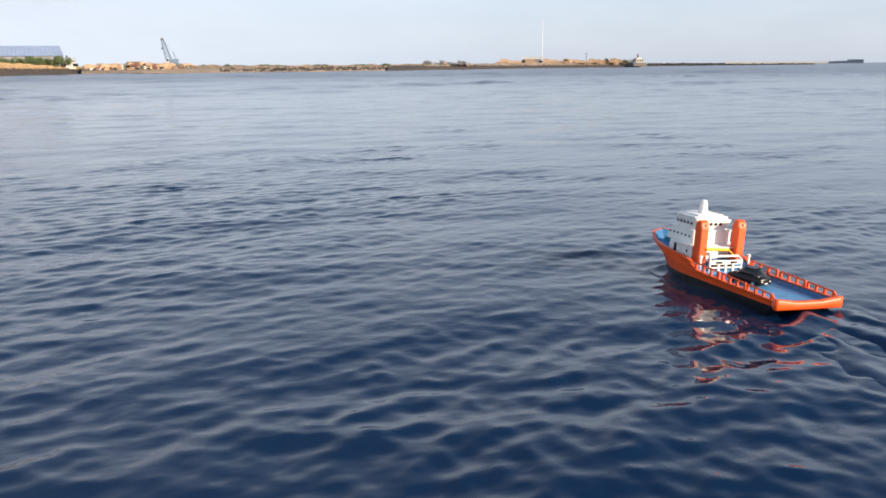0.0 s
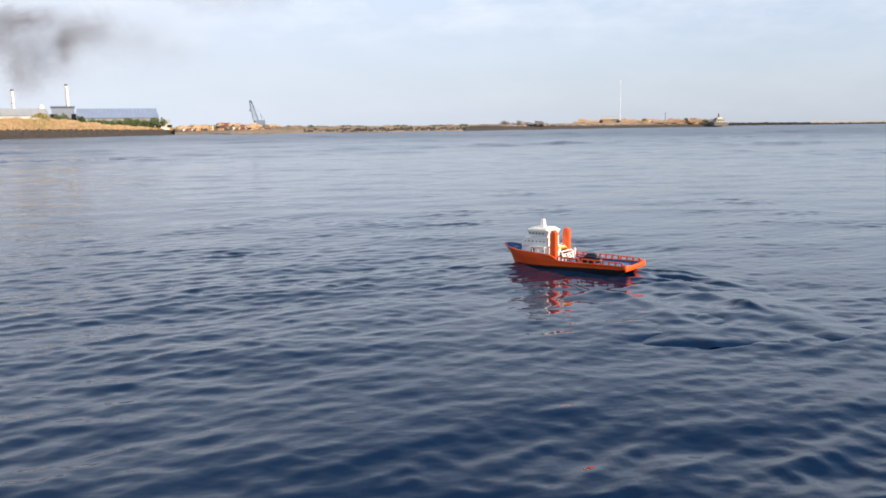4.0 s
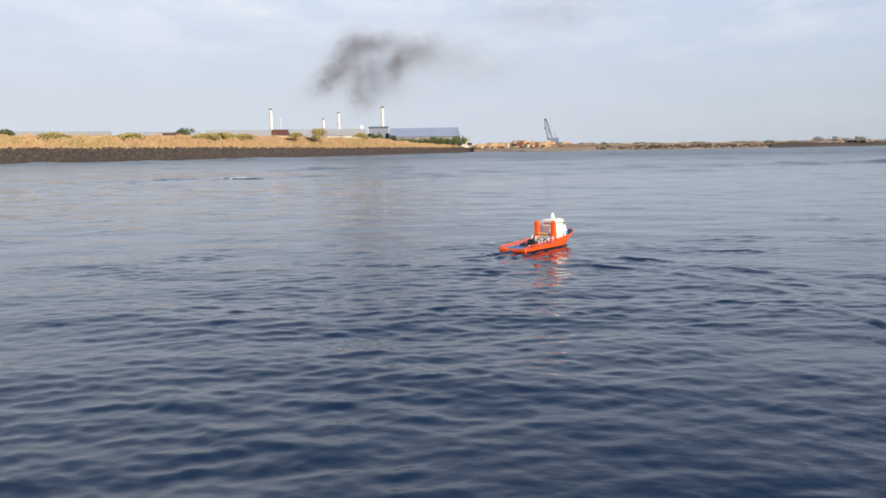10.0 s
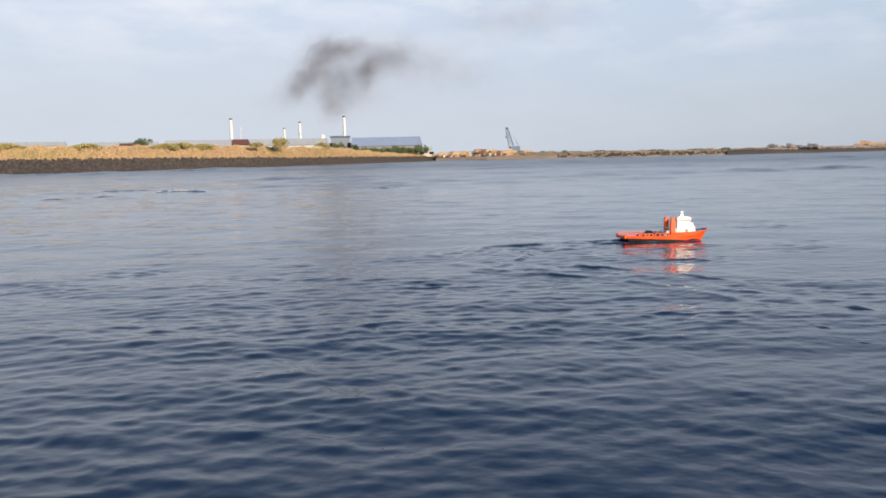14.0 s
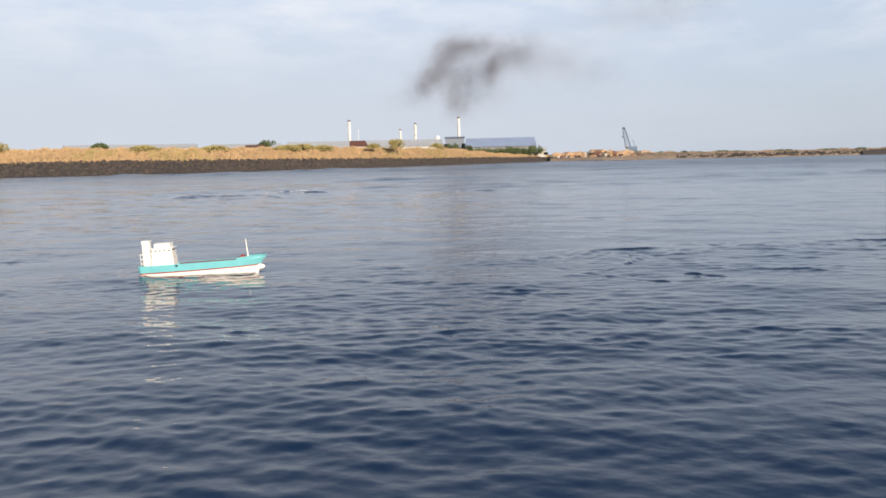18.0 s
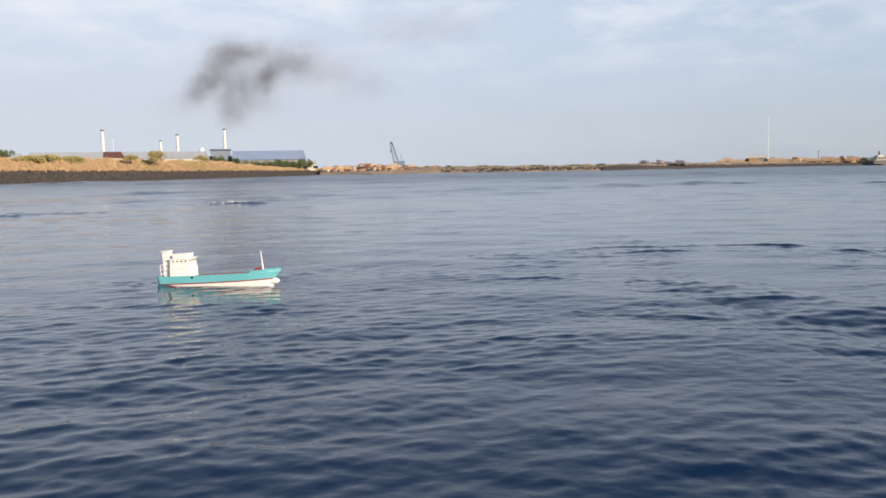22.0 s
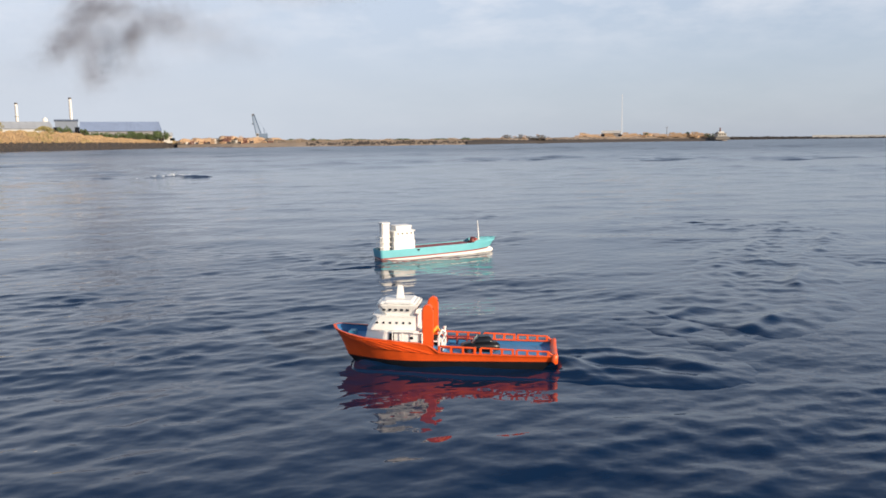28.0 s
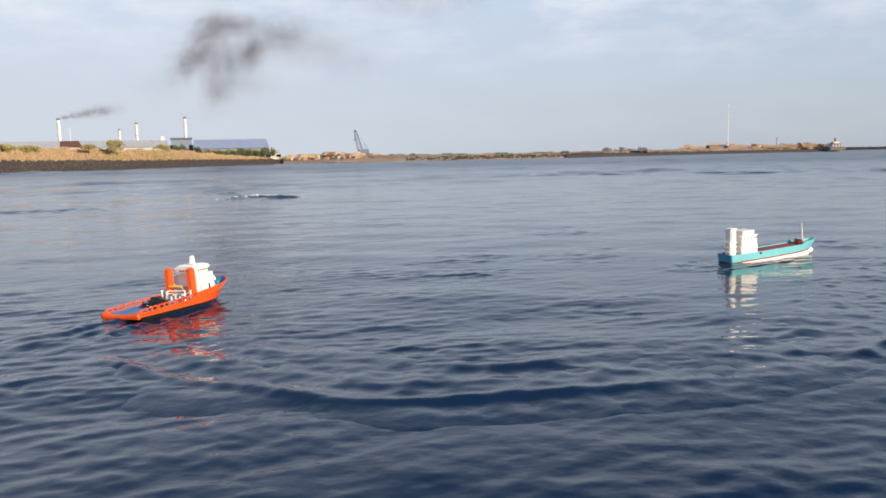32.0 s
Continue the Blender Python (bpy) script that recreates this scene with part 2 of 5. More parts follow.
def box(bm, x0, x1, y0, y1, z0, z1, bevel=0.0, taper=0.0):
    """Adds a block, bevelled; taper narrows the top in y and x."""
    c = Vector(((x0 + x1) / 2, (y0 + y1) / 2, (z0 + z1) / 2))
    r = bmesh.ops.create_cube(bm, size=1.0)
    for v in r["verts"]:
        s = 1 - taper if v.co.z > 0 else 1
        v.co = c + Vector((v.co.x * (x1 - x0) * s, v.co.y * (y1 - y0) * s, v.co.z * (z1 - z0)))
    if bevel:
        es = {e for v in r["verts"] for e in v.link_edges}
        bmesh.ops.bevel(bm, geom=list(es), offset=bevel, segments=2, affect="EDGES", clamp_overlap=True)
    return bm


def tube(bm, a, b, r0, r1=None, sides=8):
    """Adds a round bar from a to b."""
    a, b = Vector(a), Vector(b)
    d = b - a
    m = Matrix.Translation((a + b) / 2) @ d.to_track_quat("Z", "Y").to_matrix().to_4x4()
    bmesh.ops.create_cone(bm, cap_ends=True, segments=sides, radius1=r0, radius2=r0 if r1 is None else r1, depth=d.length, matrix=m)
    return bm


def prism(bm, outline, z0, z1):
    """Adds an upright prism on an outline of (x, y)."""
    lo = [bm.verts.new((x, y, z0)) for x, y in outline]
    hi = [bm.verts.new((x, y, z1)) for x, y in outline]
    n = len(outline)
    bm.faces.new(lo)
    bm.faces.new(hi)
    for i in range(n):
        bm.faces.new((lo[i], lo[(i + 1) % n], hi[(i + 1) % n], hi[i]))
    return bm


def curve(x, xs, ys):
    return float(np.interp(x, xs, ys))


def spot(az, d, z=0.0):
    """A place by its bearing from straight ahead (degrees, clockwise) and its distance."""
    return Vector((d * math.sin(radians(az)), d * math.cos(radians(az)), z))


def height(d, el):
    return EYE + d * math.tan(radians(el))


# ---- water: one sheet to the horizon, in waves near by ----
# count, shortest and longest wave, slope, choppiness, mean way, spread of ways
CHOP = ((70, .075, .15, .070, .9, 1.62, .85), (60, .15, .30, .062, 1.0, 1.66, .75), (36, .30, .8, .038, .9, 1.75, .62), (16, .8, 2.6, .026, .6, 1.75, .45))


def chop(X, Y, CX, CY, groups, seed, patch=1.0):
    """Sharp-crested wind waves over points, with cells of the given size: shifts in x and y, and heights."""
    rng = np.random.default_rng(seed)
    X, Y = X.astype(np.float32), Y.astype(np.float32)
    DX, DY, Z = np.zeros_like(X), np.zeros_like(X), np.zeros_like(X)
    for count, lo, hi, slope, sharp, mean, spread in groups:
        for k in range(count):
            lam = math.exp(rng.uniform(math.log(lo), math.log(hi)))
            way = rng.normal(mean, spread)
            cx, cy = math.cos(way), math.sin(way)
            wave = (X * np.float32(cx) + Y * np.float32(cy)) * np.float32(6.283 / lam) + np.float32(rng.uniform(0, 6.28))
            keep = np.clip((lam / np.maximum(abs(cx) * CX, abs(cy) * CY) - 2.6) / 1.6, 0, 1).astype(np.float32)
            amp = slope * lam / 6.283 * math.sqrt(2.0 / count) * keep * (patch if lam < .8 else 1.0)
            Z += amp * np.cos(wave)
            side = amp * np.sin(wave) * np.float32(sharp)
            DX -= cx * side
            DY -= cy * side
    return DX, DY, Z


def gusts(X, Y, seed, lo, hi):
    """Calmer and rougher patches, about -1 to 1."""
    rng = np.random.default_rng(seed)
    out = np.zeros_like(X)
    for k in range(16):
        way, lam = rng.uniform(0, 6.28), math.exp(rng.uniform(math.log(lo), math.log(hi)))
        out += np.sin((X * math.cos(way) * .6 + Y * math.sin(way)) * 6.283 / lam + rng.uniform(0, 6.28))
    return out / 4.0


def graded(step, slow, near, grow, end):
    """Growing steps from nought to the end: even at first, then slowly, then faster."""
    out, s = [0.0], step
    while out[-1] < end:
        if out[-1] > near:
            s *= slow if out[-1] < 150 else grow
        out.append(out[-1] + s)
    return np.array(out)


def grid_mesh(name, co, mat):
    """A smooth sheet from a grid of points."""
    ny, nx = co.shape[:2]
    i = np.arange(ny * nx).reshape(ny, nx)
    quads = np.stack([i[:-1, :-1], i[:-1, 1:], i[1:, 1:], i[1:, :-1]], -1).reshape(-1, 4).astype(np.int32)
    me = bpy.data.meshes.new(name)
    me.vertices.add(ny * nx)
    me.vertices.foreach_set("co", co.astype(np.float32).ravel())
    me.loops.add(quads.size)
    me.loops.foreach_set("vertex_index", quads.ravel())
    me.polygons.add(len(quads))
    me.polygons.foreach_set("loop_start", np.arange(0, quads.size, 4, dtype=np.int32))
    me.polygons.foreach_set("use_smooth", np.ones(len(quads), dtype=bool))
    me.materials.append(mat)
    me.update(calc_edges=True)
    return me


def sea():
    """The sheet widens away from the shore like a fan, so that its cells grow evenly in both ways."""
    ahead = graded(.022, 1.0125, 9.5, 1.05, 4600) + 1.2
    behind = 1.2 - graded(.06, 1.3, .1, 1.3, 900)[1:]
    ys = np.concatenate([behind[::-1], ahead])
    mid = np.arange(-1.32, 1.3201, .0034)
    wing = graded(.006, 1.35, .0, 1.35, 900)[1:]
    us = np.concatenate([-1.32 - wing[::-1], mid, 1.32 + wing])
    g = np.maximum(ys + 4.0, 5.2)
    X, Y = 1.4 + us[None, :] * g[:, None], np.repeat(ys[:, None], len(us), 1)
    CX, CY = np.gradient(us)[None, :] * g[:, None], np.repeat(np.gradient(ys)[:, None], len(us), 1)
    far = np.hypot(X, Y)
    patch = np.clip(1 + .38 * gusts(X, Y, 5, 2.0, 9.0), .5, 1.6) * np.interp(far, [3.0, 4.5, 7.0, 9.0, 13.0, 25], [1.0, 1.05, .95, .62, .46, .36])
    # further out the wavelets come in short broken groups
    broken = np.clip(.6 + 1.15 * gusts(X, Y, 8, .8, 3.0), .15, 2.4)
    patch = patch * (1 + np.clip((far - 6) / 7, 0, 1) * (broken - 1))
    DX, DY, Z = chop(X, Y, CX, CY, CHOP, 11, patch)
    # open water further out: longer chop, only far from the boats
    rng = np.random.default_rng(12)
    cell = np.maximum(CX, CY)
    rough = np.clip(.8 + .7 * gusts(X, Y, 6, 12, 60), .15, 2.0)
    for count, lo, hi, slope, start in ((16, 1.2, 3.0, .030, 12), (16, 3.0, 8.0, .045, 25), (14, 8.0, 22.0, .035, 60), (14, 22.0, 70.0, .020, 160)):
        ramp = np.clip(far / start - 1, 0, 1) * rough
        for k in range(count):
            lam = math.exp(rng.uniform(math.log(lo), math.log(hi)))
            way = rng.normal(1.5, .75)
            amp = min(.2, slope * lam / 6.283 * math.sqrt(2.0 / count))
            keep = np.clip((lam / cell - 2.2) / 2.0, 0, 1)
            wave = (X * math.cos(way) + Y * math.sin(way)) * 6.283 / lam + rng.uniform(0, 6.28)
            Z += amp * keep * ramp * (np.exp(1.4 * np.cos(wave) - 1.4) * 2 - .75)
    ob = new("water", grid_mesh("water", np.stack([X + DX, Y + DY, Z], -1), WATER))
    return tagged(ob, "dark blue rippled sea water with small wind waves", "water", kind="structure")


WATER_SHEET = sea()


def crest(name, length, depth, rise, foam=0.0, seed=1):
    """A low hump of water, rigid, broken into short steep wavelets."""
    rng = np.random.default_rng(seed)
    u, v = np.linspace(-.5, .5, 110)[None, :], np.linspace(-.5, .5, 60)[:, None]
    X, Y = u * length + .5 * depth * v * np.sin(5 * u + seed), v * depth + 0 * u
    lump = np.clip(np.cos(math.pi * u), 0, 1) ** 1.2 * np.clip(np.cos(math.pi * v), 0, 1) ** 1.2
    DX, DY, R = chop(X, Y, length / 110, depth / 60, ((30, .3, .7, .075, .9, 1.6, .8), (20, .7, 1.6, .055, .8, 1.6, .6)), seed)
    Z = rise * lump * np.clip(.45 + .5 * gusts(X, Y, seed, .8, 2.5), .05, 1.3) + R * np.minimum(1, 1.8 * lump) * 1.25 - .03 - .10 * (1 - np.minimum(1, 2.2 * lump)) ** 2
    ob = new(name, grid_mesh(name, np.stack([X + DX * lump, Y + DY * lump, Z], -1), WATER))
    tagged(ob, "low dark hump of a wave breaking over a shoal", "wave", "breaking waves")
    if foam:
        bm = bmesh.new()
        for k in range(int(11 * foam)):
            u = rng.normal(0.0, 0.18)
            r = rng.uniform(0.008, 0.028)
            m = pose(u * length, rng.normal(-0.1, 0.12) * depth, rise * rng.uniform(0.25, .8) * max(0.1, 1 - 4 * u * u), 0, 0, rng.uniform(0, 90)) @ Matrix.Diagonal((rng.uniform(1, 4), 1, 0.5, 1))
            bmesh.ops.create_icosphere(bm, subdivisions=1, radius=r, matrix=m)
        tagged(part("foam", bm, FOAM, ob, "flecks of white foam"), kind="stuff")
    return ob


# ---- the orange offshore supply boat ----
HX = [0, .5, .62, .70, .78, .85, .91, .96, .985, 1.0]


def hull_grid(levels, stations):
    """Levels of (z at stern, z at bow, x at stern, x at bow, half-widths along HX, sheer); returns rows of points, starboard then port."""
    rows = []
    for lv in levels:
        row = []
        for s in stations:
            x = lv["x0"] + (lv["x1"] - lv["x0"]) * s
            row.append((x, curve(s, HX, lv["w"]), curve(s, lv["sz"], lv["z"])))
        rows.append(row)
    return rows


def skin(bm, rows, side):
    """Adds the plating between rows of (x, half-width, z) on one side."""
    vs = [[bm.verts.new((x, side * y, z)) for x, y, z in row] for row in rows]
    for a, b in zip(vs, vs[1:]):
        for i in range(len(a) - 1):
            f = (a[i], a[i + 1], b[i + 1], b[i])
            bm.faces.new(f if side < 0 else f[::-1])
    return vs


def lerp_row(a, b, k):
    return [tuple(p + (q - p) * k for p, q in zip(u, v)) for u, v in zip(a, b)]


def close_stern(bm, rows, k):
    """Adds the flat end across the stern between two rows."""
    for a, b in zip(rows, rows[1:]):
        (x0, y0, z0), (x1, y1, z1) = a[k], b[k]
        bm.faces.new([bm.verts.new(c) for c in ((x0, -y0, z0), (x0, y0, z0), (x1, y1, z1), (x1, -y1, z1))])


def supply_boat():
    boat = new("supply_boat")
    tagged(boat, "orange and white model offshore supply boat under way on the sea", "model boat")
    st = [i / 60 for i in range(61)]
    wd = [.179, .184, .184, .182, .172, .155, .128, .092, .058, .004]
    ww = [.168, .172, .168, .156, .134, .104, .068, .034, .016, .002]
    wb = [.120, .140, .132, .112, .082, .052, .026, .010, .004, .001]
    sz = [0, .46, .50, .545, .60, .72, .84, .93, 1.0]
    top = dict(x0=-.622, x1=.605, w=wd, sz=sz, z=[.060, .062, .066, .104, .114, .124, .133, .148, .168])
    knee = dict(x0=-.618, x1=.560, w=[a * .62 + b * .38 for a, b in zip(ww, wd)], sz=sz, z=[.047, .048, .049, .056, .061, .068, .077, .086, .095])
    # black edge stands above water aft: bottom paint plus hull shade painted in
    wl = dict(x0=-.605, x1=.522, w=ww, sz=[0, .5, 1], z=[.032, .022, .004])
    bilge = dict(x0=-.54, x1=.49, w=[v * .93 for v in ww], sz=[0, 1], z=[-.03, -.03])
    keel = dict(x0=-.48, x1=.46, w=wb, sz=[0, 1], z=[-.075, -.075])
    T, K, W, B, G = hull_grid([top, knee, wl, bilge, keel], st)
    mid1, mid2 = lerp_row(K, T, .5), lerp_row(W, K, .5)
    bm = bmesh.new()
    for side in (-1, 1):
        skin(bm, [W, mid2, K, mid1, T], side)
    close_stern(bm, [W, mid2, K, mid1, T], 0)
    bmesh.ops.remove_doubles(bm, verts=bm.verts, dist=1e-5)
    part("hull", bm, ORANGE, boat, "orange painted hull with raised bow", True)
    bm = bmesh.new()
    W2 = [(x, y, z) for x, y, z in W]
    for side in (-1, 1):
        skin(bm, [G, B, W2], side)
    close_stern(bm, [G, B, W2], 0)
    vs = [[bm.verts.new((x, sd * y, z)) for x, y, z in G] for sd in (-1, 1)]
    for i in range(len(st) - 1):
        bm.faces.new((vs[0][i], vs[1][i], vs[1][i + 1], vs[0][i + 1]))
    bmesh.ops.remove_doubles(bm, verts=bm.verts, dist=1e-5)
    part("hull_bottom", bm, BLACK_PAINT, boat, "black painted underwater hull, its band above water partly painted shade", True)
    # inside of the bulwark, and its capping
    inner_top = [(x - (.012 if s > .97 else 0), max(y - .008, .001), z) for (x, y, z), s in zip(T, st)]
    dz = [curve(s, [0, .50, .545, 1], [.040, .042, .090, .118]) for s in st]
    inner_low = []
    for t_, k_, z in zip(T, K, dz):
        f = min(1, max(0, (z - k_[2]) / max(t_[2] - k_[2], .001)))
        q = lerp_row([k_], [t_], f)[0]
        inner_low.append((q[0] - .004, max(q[1] - .010, .001), z))
    bm = bmesh.new()
    for side in (-1, 1):
        skin(bm, [inner_low, inner_top], side)
    bmesh.ops.reverse_faces(bm, faces=bm.faces)
    part("bulwark_lining", bm, NAVY, boat, "blue inner face of the bulwark", True)
    bm = bmesh.new()
    for side in (-1, 1):
        a = [(x, y + .003, z) for x, y, z in T[:38]]
        b = [(x, y + .003, z + .005) for x, y, z in T[:38]]
        c = [(x, max(y - .010, .001), z + .005) for x, y, z in inner_top[:38]]
        d = [(x, max(y - .010, .001), z) for x, y, z in inner_top[:38]]
        skin(bm, [a, b, c, d], side)
    part("capping_rail", bm, ORANGE, boat)
    bm = bmesh.new()
    for side in (-1, 1):
        lo = [(x, y + .0005, z - .001) for x, y, z in T[36:]]
        up = [(x, y + .0005, z + .003) for x, y, z in T[36:]]
        over = [(x, max(y - .010, .001), z + .003) for x, y, z in inner_top[36:]]
        skin(bm, [lo, up, over], side)
    part("bow_capping", bm, ORANGE, boat)
    bm = bmesh.new()
    left = [bm.verts.new((x, y, z)) for x, y, z in inner_low]
    right = [bm.verts.new((x, -y, z)) for x, y, z in inner_low]
    for i in range(len(st) - 1):
        bm.faces.new((right[i], right[i + 1], left[i + 1], left[i]))
    part("deck", bm, DECK_BLUE, boat, "worn light blue deck")
    # stern sill with raised rounded corners
    bm = bmesh.new()
    ring = []
    for k in range(25):
        y = -.186 + .372 * k / 24
        up = .016 * max(0, (abs(y) - .075) / .111) ** .8 if abs(y) > .075 else 0.0
        ring.append([bm.verts.new((-.622 + dx - .008, y, zz)) for dx, zz in ((.004, .022), (-.004, .030), (-.006, .054 + up), (.000, .062 + up), (.024, .061 + up * .8), (.028, .040))])
    for a, b in zip(ring, ring[1:]):
        for i in range(5):
            bm.faces.new((a[i], b[i], b[i + 1], a[i + 1]))
    bm.faces.new(ring[0]), bm.faces.new(ring[-1][::-1])
    part("stern_sill", bm, ORANGE, boat, "bright orange rounded stern sill", True)
    # diagonal rubbing strakes on both bows
    for side in (-1, 1):
        for k in range(5):
            s0, s1 = .700 + .058 * k, .555 + .062 * k
            bm = bmesh.new()
            pts = []
            for q in range(9):
                f = q / 8
                s = s0 + (s1 - s0) * f
                lo = .80 - .70 * f
                i = min(int(s * 60), 59)
                g = s * 60 - i
                p = Vector(lerp_row(lerp_row([K[i]], [K[i + 1]], g), lerp_row([T[i]], [T[i + 1]], g), lo)[0])
                pts.append(Vector((p.x, side * (p.y + .001), p.z)))
            for a, b in zip(pts, pts[1:]):
                tube(bm, a, b, .0052, sides=6)
            part("rubbing_strake", bm, ORANGE, boat)
        for lo, s0, s1 in ((.82, .66, .96), (.10, .545, .82)):
            bm = bmesh.new()
            pts = []
            for q in range(13):
                s = s0 + (s1 - s0) * q / 12
                i = min(int(s * 60), 59)
                g = s * 60 - i
                p = Vector(lerp_row(lerp_row([K[i]], [K[i + 1]], g), lerp_row([T[i]], [T[i + 1]], g), lo)[0])
                pts.append(Vector((p.x, side * (p.y + .001), p.z)))
            for a, b in zip(pts, pts[1:]):
                tube(bm, a, b, .0034, sides=6)
            part("rubbing_strake", bm, ORANGE, boat)
    # open rails along the working deck
    for side in (-1, 1):
        for x0, x1, h in ((-.01, -.20, .042), (-.23, -.40, .037), (-.42, -.585, .031)):
            n = 4
            bm = bmesh.new()
            tube(bm, (x0, side * .176, .062 + h), (x1, side * .176, .060 + h * .9), .0046, sides=8)
            if x1 < -.5:
                tube(bm, (x1, side * .176, .060 + h * .9), (x1 - .03, side * .176, .062), .0046, sides=8)
            part("rail", bm, ORANGE, boat)
            for k in range(n):
                x = x0 + (x1 - x0) * k / (n - 1)
                bm = bmesh.new()
                box(bm, x - .0065, x + .0065, side * .176 - .0045, side * .176 + .0045, .058, .062 + h * .97, .001)
                part("rail_post", bm, ORANGE, boat)
    # inner cargo rail, dull red
    for side in (-1, 1):
        bm = bmesh.new()
        tube(bm, (-.02, side * .135, .085), (-.19, side * .135, .085), .004)
        part("cargo_rail", bm, RED_LINE, boat)
        for k in range(4):
            bm = bmesh.new()
            tube(bm, (-.02 - .056 * k, side * .135, .038), (-.02 - .056 * k, side * .135, .085), .004)
            part("rail_post", bm, RED_LINE, boat)
    # wheelhouse in tiers
    def tier(name, x0, x1, w, z0, z1, rake, flare=0.0, bevel=.012, cut=.03, nose=.66):
        x0, x1 = x0 - .016, x1 - .016
        bm = bmesh.new()
        out = []
        for z, k in ((z0, 0), (z1, 1)):
            f, g = rake * k, flare * k
            ww_ = w + g
            out.append([bm.verts.new(c + (z,)) for c in ((x0 - g, -ww_), (x0 - g, ww_), (x1 - f - cut, ww_), (x1 - f, ww_ * nose), (x1 - f, -ww_ * nose), (x1 - f - cut, -ww_))])
        for i in range(6):
            bm.faces.new((out[0][i], out[0][(i + 1) % 6], out[1][(i + 1) % 6], out[1][i]))
        bm.faces.new(out[0]), bm.faces.new(out[1])
        bmesh.ops.bevel(bm, geom=bm.edges[:], offset=bevel * .35, segments=2, affect="EDGES", clamp_overlap=True)
        return part(name, bm, WHITE, boat)
    tier("lower_deckhouse", .120, .432, .138, .095, .170, .018, 0, .012, .11, .5)
    tier("upper_deckhouse", .140, .418, .120, .168, .246, .050)
    tier("bridge", .156, .336, .088, .244, .306, -.026, .026)
    tier("bridge_roof", .132, .370, .115, .304, .328, .034, -.024, .04)
    tier("deckhouse_ledge", .134, .385, .122, .242, .248, .0)
    bm = bmesh.new()
    box(bm, .204, .248, -.020, .020, .325, .398, .004, .34)
    part("mast", bm, WHITE, boat)
    # windows: bridge all round, portholes below
    def pane(name, c, size, turn):
        bm = bmesh.new()
        box(bm, -size[0] / 2, size[0] / 2, -.0022, .0022, -size[1] / 2, size[1] / 2, .001)
        part(name, bm, WINDOW_DARK, boat, at=pose(c[0] - .016, c[1], c[2], *turn))
    for k in range(5):
        pane("bridge_window", (.353, -.048 + .024 * k, .284), (.015, .017), (0, 0, 90))
    for side in (-1, 1):
        for k in range(5):
            pane("bridge_window", (.186 + .032 * k, side * (.088 + .0165), .282), (.017, .018), (16 * side, 0, 0))
        for k in range(6):
            pane("porthole", (.17 + .036 * k, side * .1215, .212), (.011, .011), (0, 0, 0))
        pane("door", (.268, side * .1395, .133), (.028, .050), (0, 0, 0))
        pane("side_window", (.16, side * .1395, .135), (.018, .014), (0, 0, 0))
    for k in range(4):
        pane("bridge_window", (.1395, -.045 + .030 * k, .282), (.018, .015), (0, 0, 90))
    for k in range(4):
        pane("porthole", (.391, -.058 + .039 * k, .212), (.011, .011), (0, 20, 90))
    # aft platform with its rails
    bm = bmesh.new()
    box(bm, .060, .122, -.10, .10, .160, .166, .001)
    part("aft_platform", bm, WHITE, boat)
    for side in (-1, 1):
        bm = bmesh.new()
        tube(bm, (.085, side * .150, .092), (.085, side * .150, .165), .0035)
        tube(bm, (.14, side * .150, .165), (.085, side * .150, .165), .0035)
        part("awning_post", bm, WHITE, boat)
    for side in (-1, 1):
        bm = bmesh.new()
        box(bm, .125, .250, min(side * .122, side * .158), max(side * .122, side * .158), .168, .173, .0012)
        part("side_awning", bm, WHITE, boat)
        for x in (.13, .19, .245):
            bm = bmesh.new()
            tube(bm, (x, side * .154, .095), (x, side * .154, .169), .0028, sides=6)
            part("awning_post", bm, WHITE, boat)
    # orange funnel towers with rounded heads
    for side in (-1, 1):
        bm = bmesh.new()
        prof = [(-.029, .062), (.029, .062), (.029, .280), (.024, .302), (.013, .314), (0, .318), (-.013, .314), (-.024, .302), (-.029, .280)]
        a = [bm.verts.new((.058 + u, side * .116 - .024, z)) for u, z in prof]
        b = [bm.verts.new((.058 + u, side * .116 + .024, z)) for u, z in prof]
        bm.faces.new(a), bm.faces.new(b)
        for i in range(len(prof)):
            j = (i + 1) % len(prof)
            bm.faces.new((a[i], a[j], b[j], b[i]))
        bmesh.ops.bevel(bm, geom=bm.edges[:], offset=.004, segments=2, affect="EDGES", clamp_overlap=True)
        tower = part("funnel_tower", bm, ORANGE, boat, "tall orange funnel tower with a rounded head")
        bm = bmesh.new()
        tube(bm, (.0275, side * .116, .292), (.033, side * .116, .292), .005, sides=12)
        part("exhaust_hole", bm, RUBBER, tower)
    # white towing frame, yellow beam and winch
    bm = bmesh.new()
    for y in (-.098, .098):
        tube(bm, (-.015, y, .042), (-.015, y, .118), .0055)
        tube(bm, (-.015, y, .118), (.004, y * .88, .132), .0055)
        tube(bm, (-.015, y, .110), (.030, y, .110), .004)
    tube(bm, (.004, -.087, .132), (.004, .087, .132), .0055)
    part("towing_frame", bm, WHITE, boat, "white tubular towing frame")
    for z0, z1 in ((.092, .114), (.072, .078)):
        bm = bmesh.new()
        box(bm, -.021, -.011, -.096, .096, z0, z1, .002)
        part("frame_board", bm, WHITE, boat)
    for y in (-.045, 0, .045):
        bm = bmesh.new()
        box(bm, -.022, -.012, y - .006, y + .006, .042, .095, .001)
        part("frame_upright", bm, WHITE, boat)
    for y in (-.045, .045):
        bm = bmesh.new()
